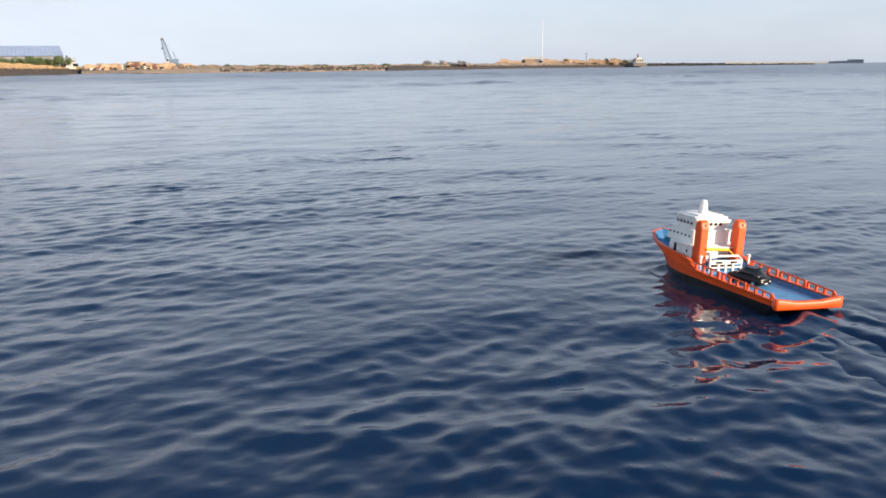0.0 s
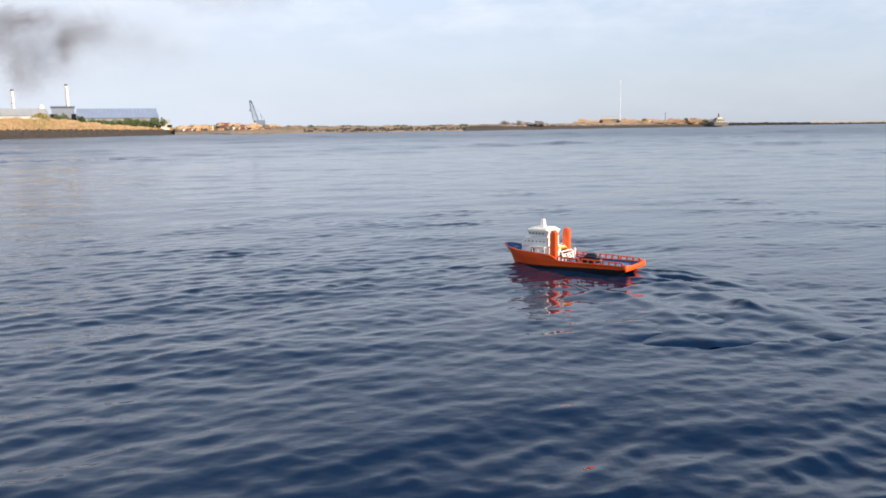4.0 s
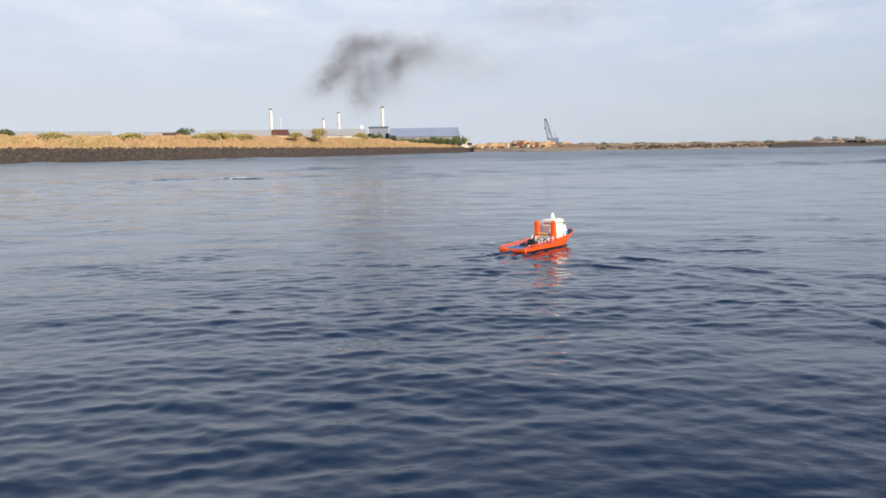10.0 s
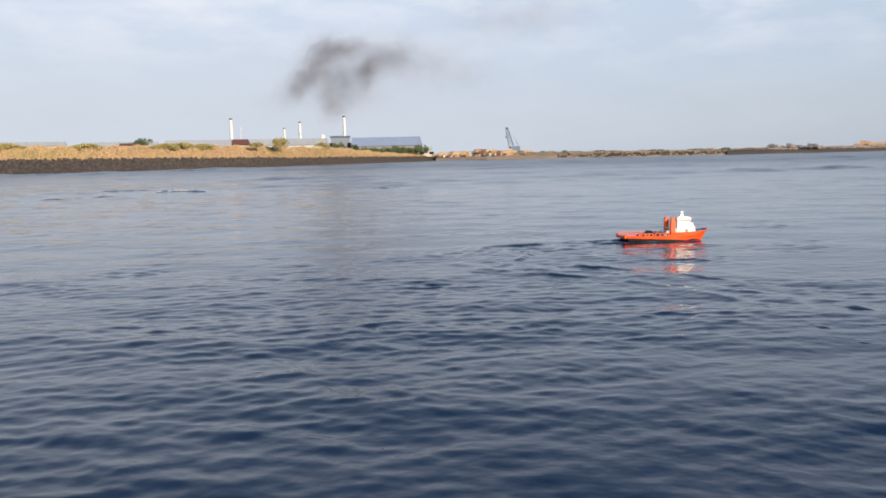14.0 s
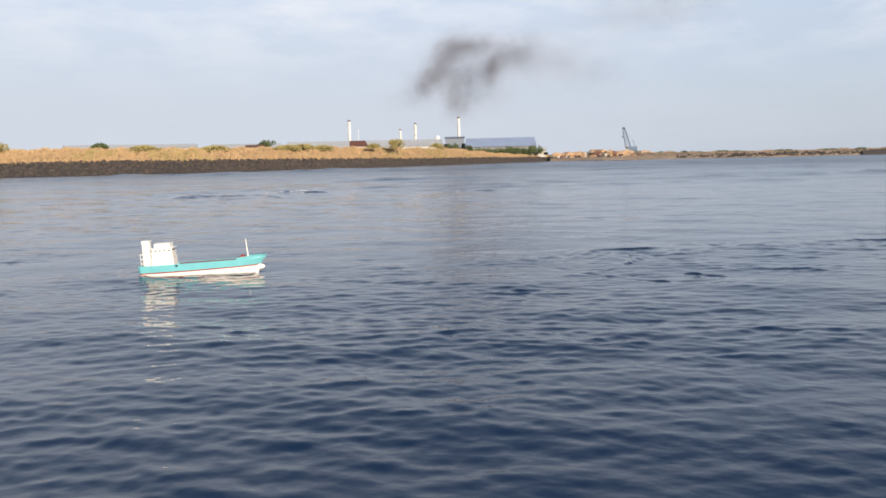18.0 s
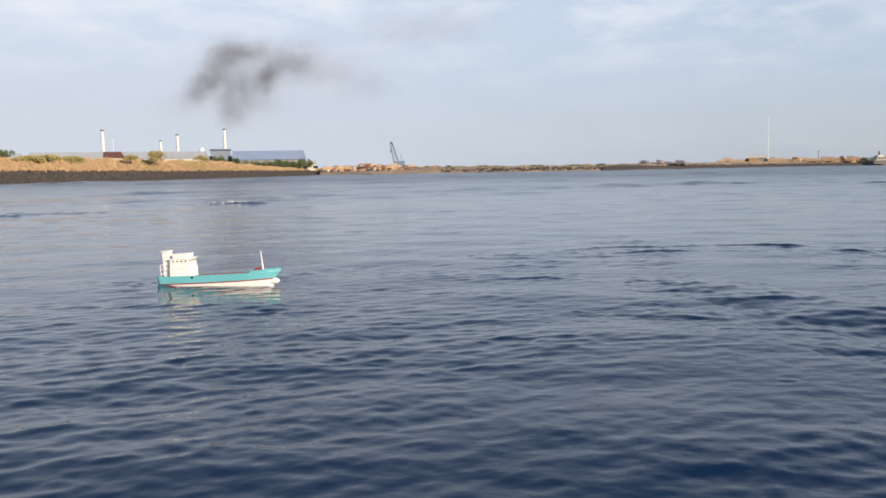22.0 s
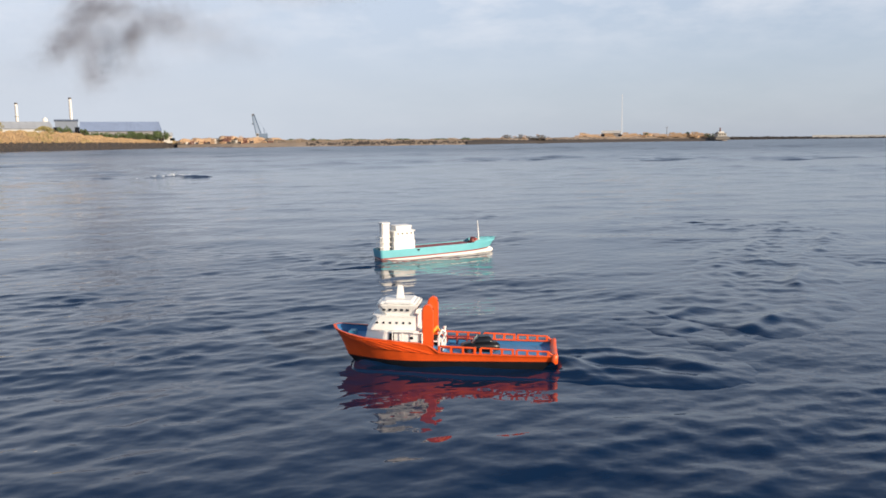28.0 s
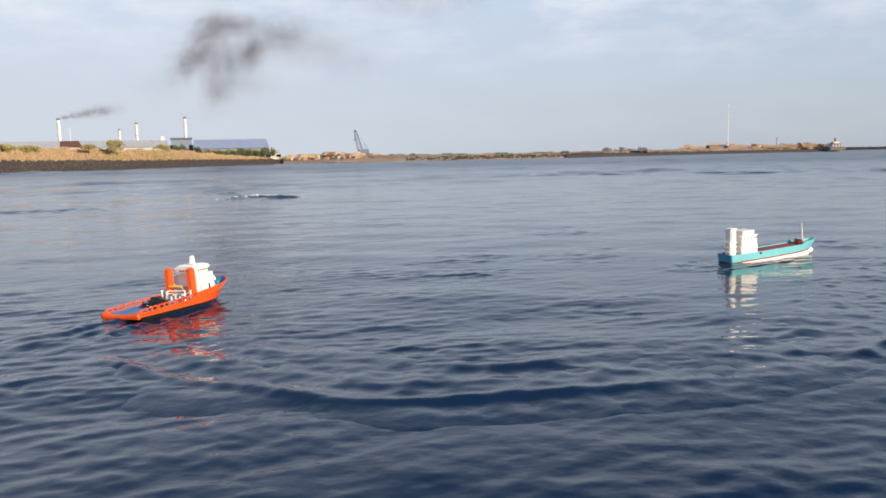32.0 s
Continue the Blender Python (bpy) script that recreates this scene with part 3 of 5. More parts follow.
        box(bm, -.0235, -.0205, y - .020, y + .020, .097, .109, .001)
        part("frame_slot", bm, WINDOW_DARK, boat)
    bm = bmesh.new()
    tube(bm, (.030, .100, .165), (.026, -.040, .160), .0085, sides=10)
    tube(bm, (.026, -.040, .160), (.010, -.070, .128), .004, sides=8)
    part("cross_beam", bm, YELLOW, boat, "yellow beam across the funnel towers")
    bm = bmesh.new()
    tube(bm, (.035, -.055, .075), (.035, .055, .075), .028, sides=16)
    for y in (-.058, .058):
        tube(bm, (.035, y - .003, .075), (.035, y + .003, .075), .036, sides=16)
    part("winch", bm, RUBBER, boat, "dark towing winch")
    for side in (-1, 1):
        bm = bmesh.new()
        tube(bm, (-.005, side * .150, .05), (-.005, side * .150, .130), .006)
        tube(bm, (-.005, side * .150, .128), (-.005, side * .150, .140), .009)
        part("bollard", bm, WHITE, boat, "white post beside the frame")
    # foredeck
    bm = bmesh.new()
    box(bm, .475, .515, -.035, .035, .108, .140, .004)
    part("windlass", bm, SEA_BLUE, boat)
    bm = bmesh.new()
    tube(bm, (-.10, -.178, .055), (-.02, -.30, .030), .0012, sides=5)
    part("trailing_wire", bm, RUBBER, boat)
    return boat


def toy_car():
    """Black saloon car, 0.2 m long."""
    car = new("toy_car")
    tagged(car, "shiny black toy saloon car standing on the boat's blue deck", "toy car")
    def shell(prof, w0, w1):
        bm = bmesh.new()
        rows = []
        for x, z0, z1, k in prof:
            rows.append([bm.verts.new(c) for c in ((x, -w0 * k, z0), (x, -w0 * k, (z0 + z1) / 2), (x, -w1 * k, z1), (x, w1 * k, z1), (x, w0 * k, (z0 + z1) / 2), (x, w0 * k, z0))])
        for a, b in zip(rows, rows[1:]):
            for i in range(6):
                bm.faces.new((a[i], a[(i + 1) % 6], b[(i + 1) % 6], b[i]))
        bm.faces.new(rows[0]), bm.faces.new(rows[-1][::-1])
        return bm
    body = part("body", shell([(-.104, .016, .040, .86), (-.098, .012, .048, .95), (-.07, .010, .052, 1), (.05, .010, .050, 1), (.09, .011, .043, .95), (.103, .016, .033, .82)], .048, .043), CAR_BLACK, car, "", True)
    part("cabin", shell([(-.082, .046, .051, .95), (-.050, .046, .084, .92), (.008, .046, .085, .90), (.048, .046, .050, .95)], .042, .033), WINDOW_DARK, car, "dark glazed cabin", True)
    bm = bmesh.new()
    box(bm, -.050, .006, -.030, .030, .0840, .0875, .0015)
    part("car_roof", bm, CAR_BLACK, car)
    for x in (-.064, .064):
        for side in (-1, 1):
            bm = bmesh.new()
            tube(bm, (x, side * .034, .0155), (x, side * .047, .0155), .0155, sides=16)
            wheel = part("wheel", bm, RUBBER, car)
            bm = bmesh.new()
            tube(bm, (x, side * .046, .0155), (x, side * .0485, .0155), .009, sides=12)
            part("rim", bm, CHROME, wheel)
    for side in (-1, 1):
        bm = bmesh.new()
        box(bm, -.1055, -.100, side * .031 - .006, side * .031 + .006, .028, .032, .001)
        part("tail_light", bm, WHITE, car, "pale lamp")
        bm = bmesh.new()
        box(bm, .098, .1055, side * .028 - .008, side * .028 + .008, .022, .028, .001)
        part("headlight", bm, CHROME, car)
    bm = bmesh.new()
    box(bm, -.1075, -.1035, -.011, .011, .019, .023, .0005)
    part("bumper_plate", bm, WHITE, car)
    return car


# ---- the turquoise cargo boat ----
def cargo_boat():
    boat = new("cargo_boat")
    tagged(boat, "turquoise and white model coaster with a maroon deck, under way", "model boat")
    st = [i / 60 for i in range(61)]
    wd = [.098, .112, .112, .112, .108, .096, .074, .044, .024, .003]
    ww = [.088, .108, .108, .106, .096, .076, .050, .024, .010, .002]
    top = dict(x0=-.690, x1=.716, w=wd, sz=[0, .10, .30, .765, .79, .80, 1], z=[.116, .113, .112, .114, .137, .139, .146])
    line = dict(x0=-.682, x1=.640, w=[a * .5 + b * .5 for a, b in zip(wd, ww)], sz=[0, .4, 1], z=[.036, .036, .044])
    line2 = dict(x0=-.681, x1=.636, w=[a * .48 + b * .52 for a, b in zip(wd, ww)], sz=[0, .4, 1], z=[.022, .022, .031])
    wl = dict(x0=-.660, x1=.620, w=ww, sz=[0, 1], z=[-.02, -.02])
    keel = dict(x0=-.58, x1=.60, w=[v * .7 for v in ww], sz=[0, 1], z=[-.07, -.07])
    T, L1, L2, W, G = hull_grid([top, line, line2, wl, keel], st)
    mid = lerp_row(L1, T, .5)
    for name, rows, mat, label in (("hull", [L1, mid, T], TEAL, "turquoise painted hull side"), ("waterline_stripe", [L2, L1], RED_LINE, "dark red waterline stripe"), ("hull_bottom", [G, W, L2], WHITE, "white painted lower hull")):
        bm = bmesh.new()
        for side in (-1, 1):
            skin(bm, rows, side)
        close_stern(bm, rows, 0)
        bmesh.ops.remove_doubles(bm, verts=bm.verts, dist=1e-5)
        part(name, bm, mat, boat, label, True)
    # transom in darker blue
    bm = bmesh.new()
    (xa, ya, za), (xb, yb, zb) = T[0], L1[0]
    vs = [bm.verts.new(c) for c in ((xa - .002, -ya, za), (xa - .002, ya, za), (xb - .002, yb, zb), (xb - .002, -yb, zb))]
    r = bmesh.ops.extrude_face_region(bm, geom=[bm.faces.new(vs)])
    for v in r["geom"]:
        if isinstance(v, bmesh.types.BMVert):
            v.co.x -= .003
    part("transom", bm, SEA_BLUE, boat, "blue painted transom")
    # bulb at the foot of the stem
    bm = bmesh.new()
    bmesh.ops.create_uvsphere(bm, u_segments=20, v_segments=12, radius=1.0, matrix=pose(.612, 0, .010) @ Matrix.Diagonal((.072, .027, .034, 1)))
    part("bulbous_bow", bm, WHITE, boat, "white bulbous bow", True)
    inner = [(x - (.012 if s > .97 else 0), max(y - .007, .001), z) for (x, y, z), s in zip(T, st)]
    dk = [(x, y, z - curve(s, [0, .8, 1], [.020, .030, .036])) for (x, y, z), s in zip(inner, st)]
    bm = bmesh.new()
    for side in (-1, 1):
        skin(bm, [dk, inner], side)
    part("bulwark_lining", bm, TEAL, boat)
    bm = bmesh.new()
    for side in (-1, 1):
        a = [(x, y + .0015, z) for x, y, z in T]
        b = [(x, y + .0015, z + .003) for x, y, z in T]
        c = [(x, y, z + .003) for x, y, z in inner]
        skin(bm, [a, b, c], side)
    part("capping_rail", bm, TEAL, boat)
    bm = bmesh.new()
    left = [bm.verts.new((x, y, z)) for x, y, z in dk]
    right = [bm.verts.new((x, -y, z)) for x, y, z in dk]
    for i in range(60):
        bm.faces.new((right[i], right[i + 1], left[i + 1], left[i]))
    part("deck", bm, MAROON, boat, "maroon painted deck")
    bm = bmesh.new()
    box(bm, -.27, .36, -.088, .088, .080, .106, .004)
    part("hatch_coaming", bm, MAROON, boat, "long maroon hatch coaming")
    for k in range(5):
        bm = bmesh.new()
        box(bm, -.266 + .125 * k, -.147 + .125 * k, -.084, .084, .106, .111, .002)
        part("hatch_cover", bm, MAROON, boat)
    def block(name, x0, x1, w, z0, z1, bevel=.005, mat=WHITE):
        bm = bmesh.new()
        box(bm, x0, x1, -w, w, z0, z1, bevel)
        return part(name, bm, mat, boat)
    block("deckhouse", -.540, -.302, .094, .085, .196)
    block("upper_deckhouse", -.536, -.308, .091, .194, .252)
    block("bridge", -.532, -.312, .088, .250, .298)
    block("bridge_roof", -.545, -.294, .096, .296, .305, .003)
    block("deck_ledge", -.548, -.298, .098, .191, .197, .002)
    block("deck_ledge", -.545, -.303, .095, .247, .253, .002)
    bm = bmesh.new()
    box(bm, -.500, -.334, -.070, .070, .304, .346, .004, -.07)
    box(bm, -.508, -.326, -.076, .076, .344, .354, .003)
    part("wheelhouse_top", bm, WHITE, boat, "white flared house over the bridge")
    funnel = block("funnel", -.645, -.562, .045, .085, .386, .010)
    bm = bmesh.new()
    box(bm, -.651, -.556, -.050, .050, .380, .392, .004)
    part("funnel_cap", bm, WHITE, funnel)
    for k in range(3):
        bm = bmesh.new()
        box(bm, -.672, -.538, -.056, .056, .135 + .052 * k, .140 + .052 * k, .001)
        part("walkway", bm, WHITE, boat)
    for side in (-1, 1):
        for k in range(3):
            bm = bmesh.new()
            tube(bm, (-.668, side * .052, .09 + .052 * k), (-.668, side * .052, .142 + .052 * k), .0028)
            part("stanchion", bm, WHITE, boat)
        for k in range(4):
            bm = bmesh.new()
            box(bm, -.50 + .050 * k, -.480 + .050 * k, side * .0885 - .002, side * .0885 + .002, .268, .282, .001)
            part("bridge_window", bm, WINDOW_DARK, boat)
        for z in (.13, .19):
            bm = bmesh.new()
            box(bm, -.647, -.643, side * .020 - .007, side * .020 + .007, z, z + .016, .001)
            part("funnel_opening", bm, WINDOW_DARK, funnel)
        # dark oval porthole on each side of the hull
        bm = bmesh.new()
        m = pose(-.270, side * .1085, .096, 90, 0, 0) @ Matrix.Diagonal((1.5, 1, 1, 1))
        bmesh.ops.create_cone(bm, cap_ends=True, segments=16, radius1=.010, radius2=.010, depth=.008, matrix=m)
        part("hawse_hole", bm, WINDOW_DARK, boat)
    for k in range(5):
        bm = bmesh.new()
        box(bm, -.3135, -.3100, -.062 + .031 * k - .010, -.062 + .031 * k + .010, .268, .283, .001)
        part("bridge_window", bm, WINDOW_DARK, boat)
    bm = bmesh.new()
    tube(bm, (.508, 0, .100), (.494, 0, .338), .0085, .0040, 10)
    mast = part("mast", bm, WHITE, boat, "slim white foremast")
    bm = bmesh.new()
    tube(bm, (.495, -.02, .20), (.495, .02, .20), .003)
    part("crosstree", bm, WHITE, mast)
    bm = bmesh.new()
    box(bm, .405, .485, -.040, .040, .100, .150, .006, .2)
    tube(bm, (.445, -.050, .148), (.445, .050, .148), .013, sides=12)
    part("windlass", bm, RED_LINE, boat, "dark red anchor windlass")
    return boat


def wake(name, length, spread, rise, bow, seed):
    """The water that a hull stirs up: low bow waves on both sides, and a ragged hump astern."""
    u, v = np.linspace(0, 1, 170)[:, None], np.linspace(-1, 1, 100)[None, :]
    half = .22 + spread * u
    X, Y = bow - u * length + 0 * v, v * half
    arm = .06 + spread * .80 * u
    edge, fade = (1 - v * v), np.minimum(1, u * 14) * (1 - u) ** .9
    vary = gusts(X, Y, seed, .25, .9)
    q = (abs(Y) - arm) / (.045 + .05 * u)
    Z = rise * (.5 + .55 * np.exp(-u / .25)) * (1 + .7 * vary) * np.exp(-q * q)
    astern = np.clip((-.50 - X) / .12, 0, 1)
    Z = Z + astern * rise * 2.2 * np.exp(-(Y / (.13 + .12 * u)) ** 2) * (.55 + .6 * gusts(X, Y, seed + 1, .16, .5) + .3 * np.sin(X * 17 + 3 * Y))
    DX, DY, R = chop(X, Y, .012, .008, ((30, .07, .16, .07, 1.0, 1.5, 1.6), (20, .16, .4, .07, 1.0, 1.5, 1.6)), seed)
    k = np.minimum(1, 2.5 * edge) * np.minimum(1, 2.5 * fade)
    Z = (Z + R * (.5 + .9 * astern)) * k * (.4 + .6 * fade) - .003 - .05 * (1 - np.minimum(1, 3.0 * edge * np.minimum(1, fade * 2.2))) ** 2
    ob = new(name, grid_mesh(name, np.stack([X + DX * k, Y + DY * k, Z], -1), WATER))
    return tagged(ob, "spreading ripples of a boat's wake on dark water", "wake", "wakes of the boats")


BOAT = supply_boat()
CAR = toy_car()
COASTER = cargo_boat()
BOAT_WAKE = wake("wake", 2.3, .34, .026, .50, 3)


COASTER_WAKE = wake("wake", 2.4, .26, .006, .60, 4)


# ---- land: bearings in degrees clockwise from straight ahead ----
BANK_AZ = [-75, -60, -44, -38, -31, -22, -18, -12.3, -9, -6.1, -4.5]
BANK_D = [260, 215, 175, 162, 157, 180, 196, 229, 272, 318, 330]
ROCK_Z = [2.4, 2.4, 2.5, 2.55, 2.35, 2.2, 2.1, 2.0, 2.0, 1.9, 1.2]
GRASS_Z = [5.0, 5.0, 5.0, 5.2, 4.7, 5.0, 4.9, 4.6, 3.2, 2.5, 2.0]


def bank_at(az):
    return curve(az, BANK_AZ, BANK_D), curve(az, BANK_AZ, ROCK_Z), curve(az, BANK_AZ, GRASS_Z)


def strip(name, stations, profile, mat, label):
    """A strip of land: profile(az) gives (distance, height) across it."""
    verts, faces = [], []
    k = None
    for az in stations:
        pr = profile(az)
        k = len(pr)
        for d, z in pr:
            verts.append(spot(az, d, z))
    for i in range(len(stations) - 1):
        for j in range(k - 1):
            a = i * k + j
            faces.append((a, a + k, a + k + 1, a + 1))
    ob = new(name, mesh_of(name, verts, faces, mat, True))
    return tagged(ob, label, "ground", kind="structure")


def bank_profile(az):
    d, rz, gz = bank_at(az)
    w = .35 * math.sin(az * 4.1) + .25 * math.sin(az * 9.7 + 1) + .2 * noise.noise((az * 2.3, 0, 0))
    return [(d + 5.2, rz - .3), (d + 6.2, rz + .1 + .2 * w), (d + 11, (rz + gz) / 2 + .2 + .4 * w), (d + 16, gz + .5 * w), (d + 26, gz - .2 + .4 * w), (d + 70, gz - .8), (d + 900, 3.0)]


strip("bank", [-75 + 70.5 * i / 260 for i in range(261)], bank_profile, SOIL, "dry earth bank above the rocky water's edge")


def revetment_profile(az):
    d, rz, gz = bank_at(az)
    w = .3 * noise.noise((az * 6.0, 2, 0))
    return [(d - 2, -.9), (d + .3 + w, .1), (d + 3, rz * .55 + w), (d + 5.4, rz - .1 + w), (d + 5.9, rz - .5)]


strip("revetment", [-75 + 70.5 * i / 300 for i in range(301)], revetment_profile, ROCK, "dark stone slope along the water's edge")


def far_profile(az):
    d = curve(az, [-6, 0, 9, 15, 17, 20, 26, 31.6, 32.2], [318, 300, 285, 310, 322, 350, 390, 430, 432])
    top = curve(az, [-6, -4, 0.5, 4, 9, 15, 16.5, 18, 20, 24, 31, 31.8, 32.2], [1.6, 2.0, 2.2, 1.9, 1.7, 1.7, 1.9, 2.2, 2.2, 2.6, 2.6, 1.6, .6])
    w = .25 * noise.noise((az * 3.1, 3, 0)) + .15 * noise.noise((az * 9.0, 8, 0))
    return [(d - 2, -.8), (d + .5, .3), (d + 4, top * .62), (d + 9, top + w), (d + 30, top + w + .2), (d + 120, top - .4), (d + 600, -.6)]


strip("far_shore", [-5.5 + 37.7 * i / 220 for i in range(221)], far_profile, LOW_LAND, "low scrubby spit of land across the water")


def far_foot_profile(az):
    pr = far_profile(az)
    w = .25 * noise.noise((az * 7.0, 1, 0))
    d = pr[0][0]
    return [(d - 1.5, -.9), (d + 1.6, .9 + w), (d + 4.5, 1.35 + w), (d + 5.5, .8)]


strip("far_revetment", [14.5 + 17.4 * i / 140 for i in range(141)], far_foot_profile, ROCK, "dark stone footing of the spit")


def breakwater_profile(az):
    w = .25 * noise.noise((az * 5.0, 5, 0)) - .09 * max(0, az - 33)
    return [(700, -.8), (703, .5), (706, 2.1 + w), (711, 2.2 + w), (716, .4), (719, -.8)]


strip("breakwater", [31.2 + 11.6 * i / 140 for i in range(141)], breakwater_profile, ROCK, "long low stone breakwater running out to sea")
strip("breakwater_crest", [37.4 + 6.2 * i / 60 for i in range(61)], lambda az: [(703.5, .8), (703.7, 2.9 - .12 * (az - 37)), (711, 2.9 - .12 * (az - 37)), (711.2, .8)], PLASTER, "pale concrete crest of the breakwater")


def joined(name, count, shape, place, mat, label, category, seed):
    """Many small pieces in one mesh: shape(rng) gives verts and faces, place(rng) a pose."""
    rng = np.random.default_rng(seed)
    verts, faces = [], []
    for k in range(count):
        v, f = shape(rng)
        m = place(rng)
        o = len(verts)
        verts += [m @ Vector(c) for c in v]
        faces += [tuple(o + i for i in q) for q in f]
    ob = new(name, mesh_of(name, verts, faces, mat))
    return tagged(ob, label, category, kind="stuff")


ICO = bmesh.new()
bmesh.ops.create_icosphere(ICO, subdivisions=1, radius=1.0)
ICO_V, ICO_F = [tuple(v.co) for v in ICO.verts], [tuple(v.index for v in f.verts) for f in ICO.faces]
ICO.free()


def boulder(rng):
    s = rng.uniform(.7, 1.2, 3)
    j = rng.uniform(.78, 1.18, len(ICO_V))
    return [(x * s[0] * q, y * s[1] * q, z * s[2] * q * .8) for (x, y, z), q in zip(ICO_V, j)], ICO_F


def boulder_place(rng):
    az = rng.uniform(-56, -4.6)
    d, rz, gz = bank_at(az)
    f = rng.uniform(0, 1) ** .8
    r = rng.uniform(.14, .40) * (1.2 if d < 200 else 1.0)
    p = spot(az, d + .2 + 5.6 * f, -.1 + f * (rz + .15))
    return Matrix.LocRotScale(p, Euler(rng.uniform(0, 6.28, 3)), Vector((r, r, r)))


joined("boulders", 7500, boulder, boulder_place, ROCK, "dark tumbled boulders along the water's edge", "rocks", 5)


def far_boulder_place(rng):
    az = rng.uniform(3.0, 32) if rng.uniform() < .3 else rng.uniform(14.5, 32)
    d = far_profile(az)[1][0]
    f = rng.uniform(0, 1)
    r = rng.uniform(.3, .75)
    return Matrix.LocRotScale(spot(az, d + 4.2 * f, .2 + 1.1 * f), Euler(rng.uniform(0, 6.28, 3)), Vector((r, r, r)))


joined("boulders", 1900, boulder, far_boulder_place, ROCK, "dark stones at the foot of the far shore", "rocks", 6)


def breakwater_place(rng):
    az = rng.uniform(31.3, 42.6)
    f = rng.uniform(0, 1)
    r = rng.uniform(.5, 1.1)
    return Matrix.LocRotScale(spot(az, 701 + 5 * f, -.1 + (1.9 - .09 * max(0, az - 33)) * f), Euler(rng.uniform(0, 6.28, 3)), Vector((r, r, r)))


joined("boulders", 900, boulder, breakwater_place, ROCK, "stones of the breakwater", "rocks", 7)


def tuft(rng):
    v, f = [], []
    for k in range(6):
        a = rng.uniform(0, 6.28)
        h, w = rng.uniform(.6, 1.25), rng.uniform(.05, .13)
        dx, dy = math.cos(a), math.sin(a)
        lx, ly = rng.normal(0, .28), rng.normal(0, .28)
        bx, by = rng.normal(0, .45), rng.normal(0, .45)
        o = len(v)
        v += [(bx - dx * w, by - dy * w, -.1), (bx + dx * w, by + dy * w, -.1), (bx + dx * w * .3 + lx, by + dy * w * .3 + ly, h), (bx - dx * w * .5 + lx * .8, by - dy * w * .5 + ly * .8, h * .9)]
        f.append((o, o + 1, o + 2, o + 3))
    return v, f


def tuft_place(rng):
    az = rng.uniform(-56, -5.2)
    d, rz, gz = bank_at(az)
    f = rng.uniform(0, 1)
    pr = bank_profile(az)
    dd = d + 5.5 + 21 * f
    z = float(np.interp(dd, [q[0] for q in pr], [q[1] for q in pr]))
    clump = .5 + .5 * noise.noise((az * 1.7, dd * .12, 4))
    s = rng.uniform(.24, .56) * (.62 + .55 * max(0, clump) ** 1.4)
    return Matrix.LocRotScale(spot(az, dd, z), Euler((0, 0, rng.uniform(0, 6.28))), Vector((s * 1.3, s * 1.3, s)))


def green_place(rng):
    m = tuft_place(rng)
    p = m.translation
    while noise.noise((p.x * .06, p.y * .06, 7)) < .12:
        m = tuft_place(rng)
        p = m.translation
    return m @ Matrix.Diagonal((1.2, 1.2, 1.25, 1))


joined("reeds", 2200, tuft, green_place, LEAF_PALE, "patches of greenish reeds among the dry grass", "reeds", 18)
joined("grass", 24000, tuft, tuft_place, GRASS, "tall dry golden grass covering the bank", "grass", 8)


def scrub_place(rng):
    az = rng.uniform(0.4, 17.5)
    pr = far_profile(az)
    dd = pr[2][0] + rng.uniform(0, 26)
    z = float(np.interp(dd, [q[0] for q in pr], [q[1] for q in pr]))
    s = rng.uniform(.3, .8) * (.6 + .8 * max(0, noise.noise((az * 1.3, 1, 9))))
    return Matrix.LocRotScale(spot(az, dd, z), Euler((0, 0, rng.uniform(0, 6.28))), Vector((s * 1.6, s * 1.6, s)))


joined("grass", 3000, tuft, scrub_place, LOW_LAND, "dry scrub grass on the far spit", "grass", 9)


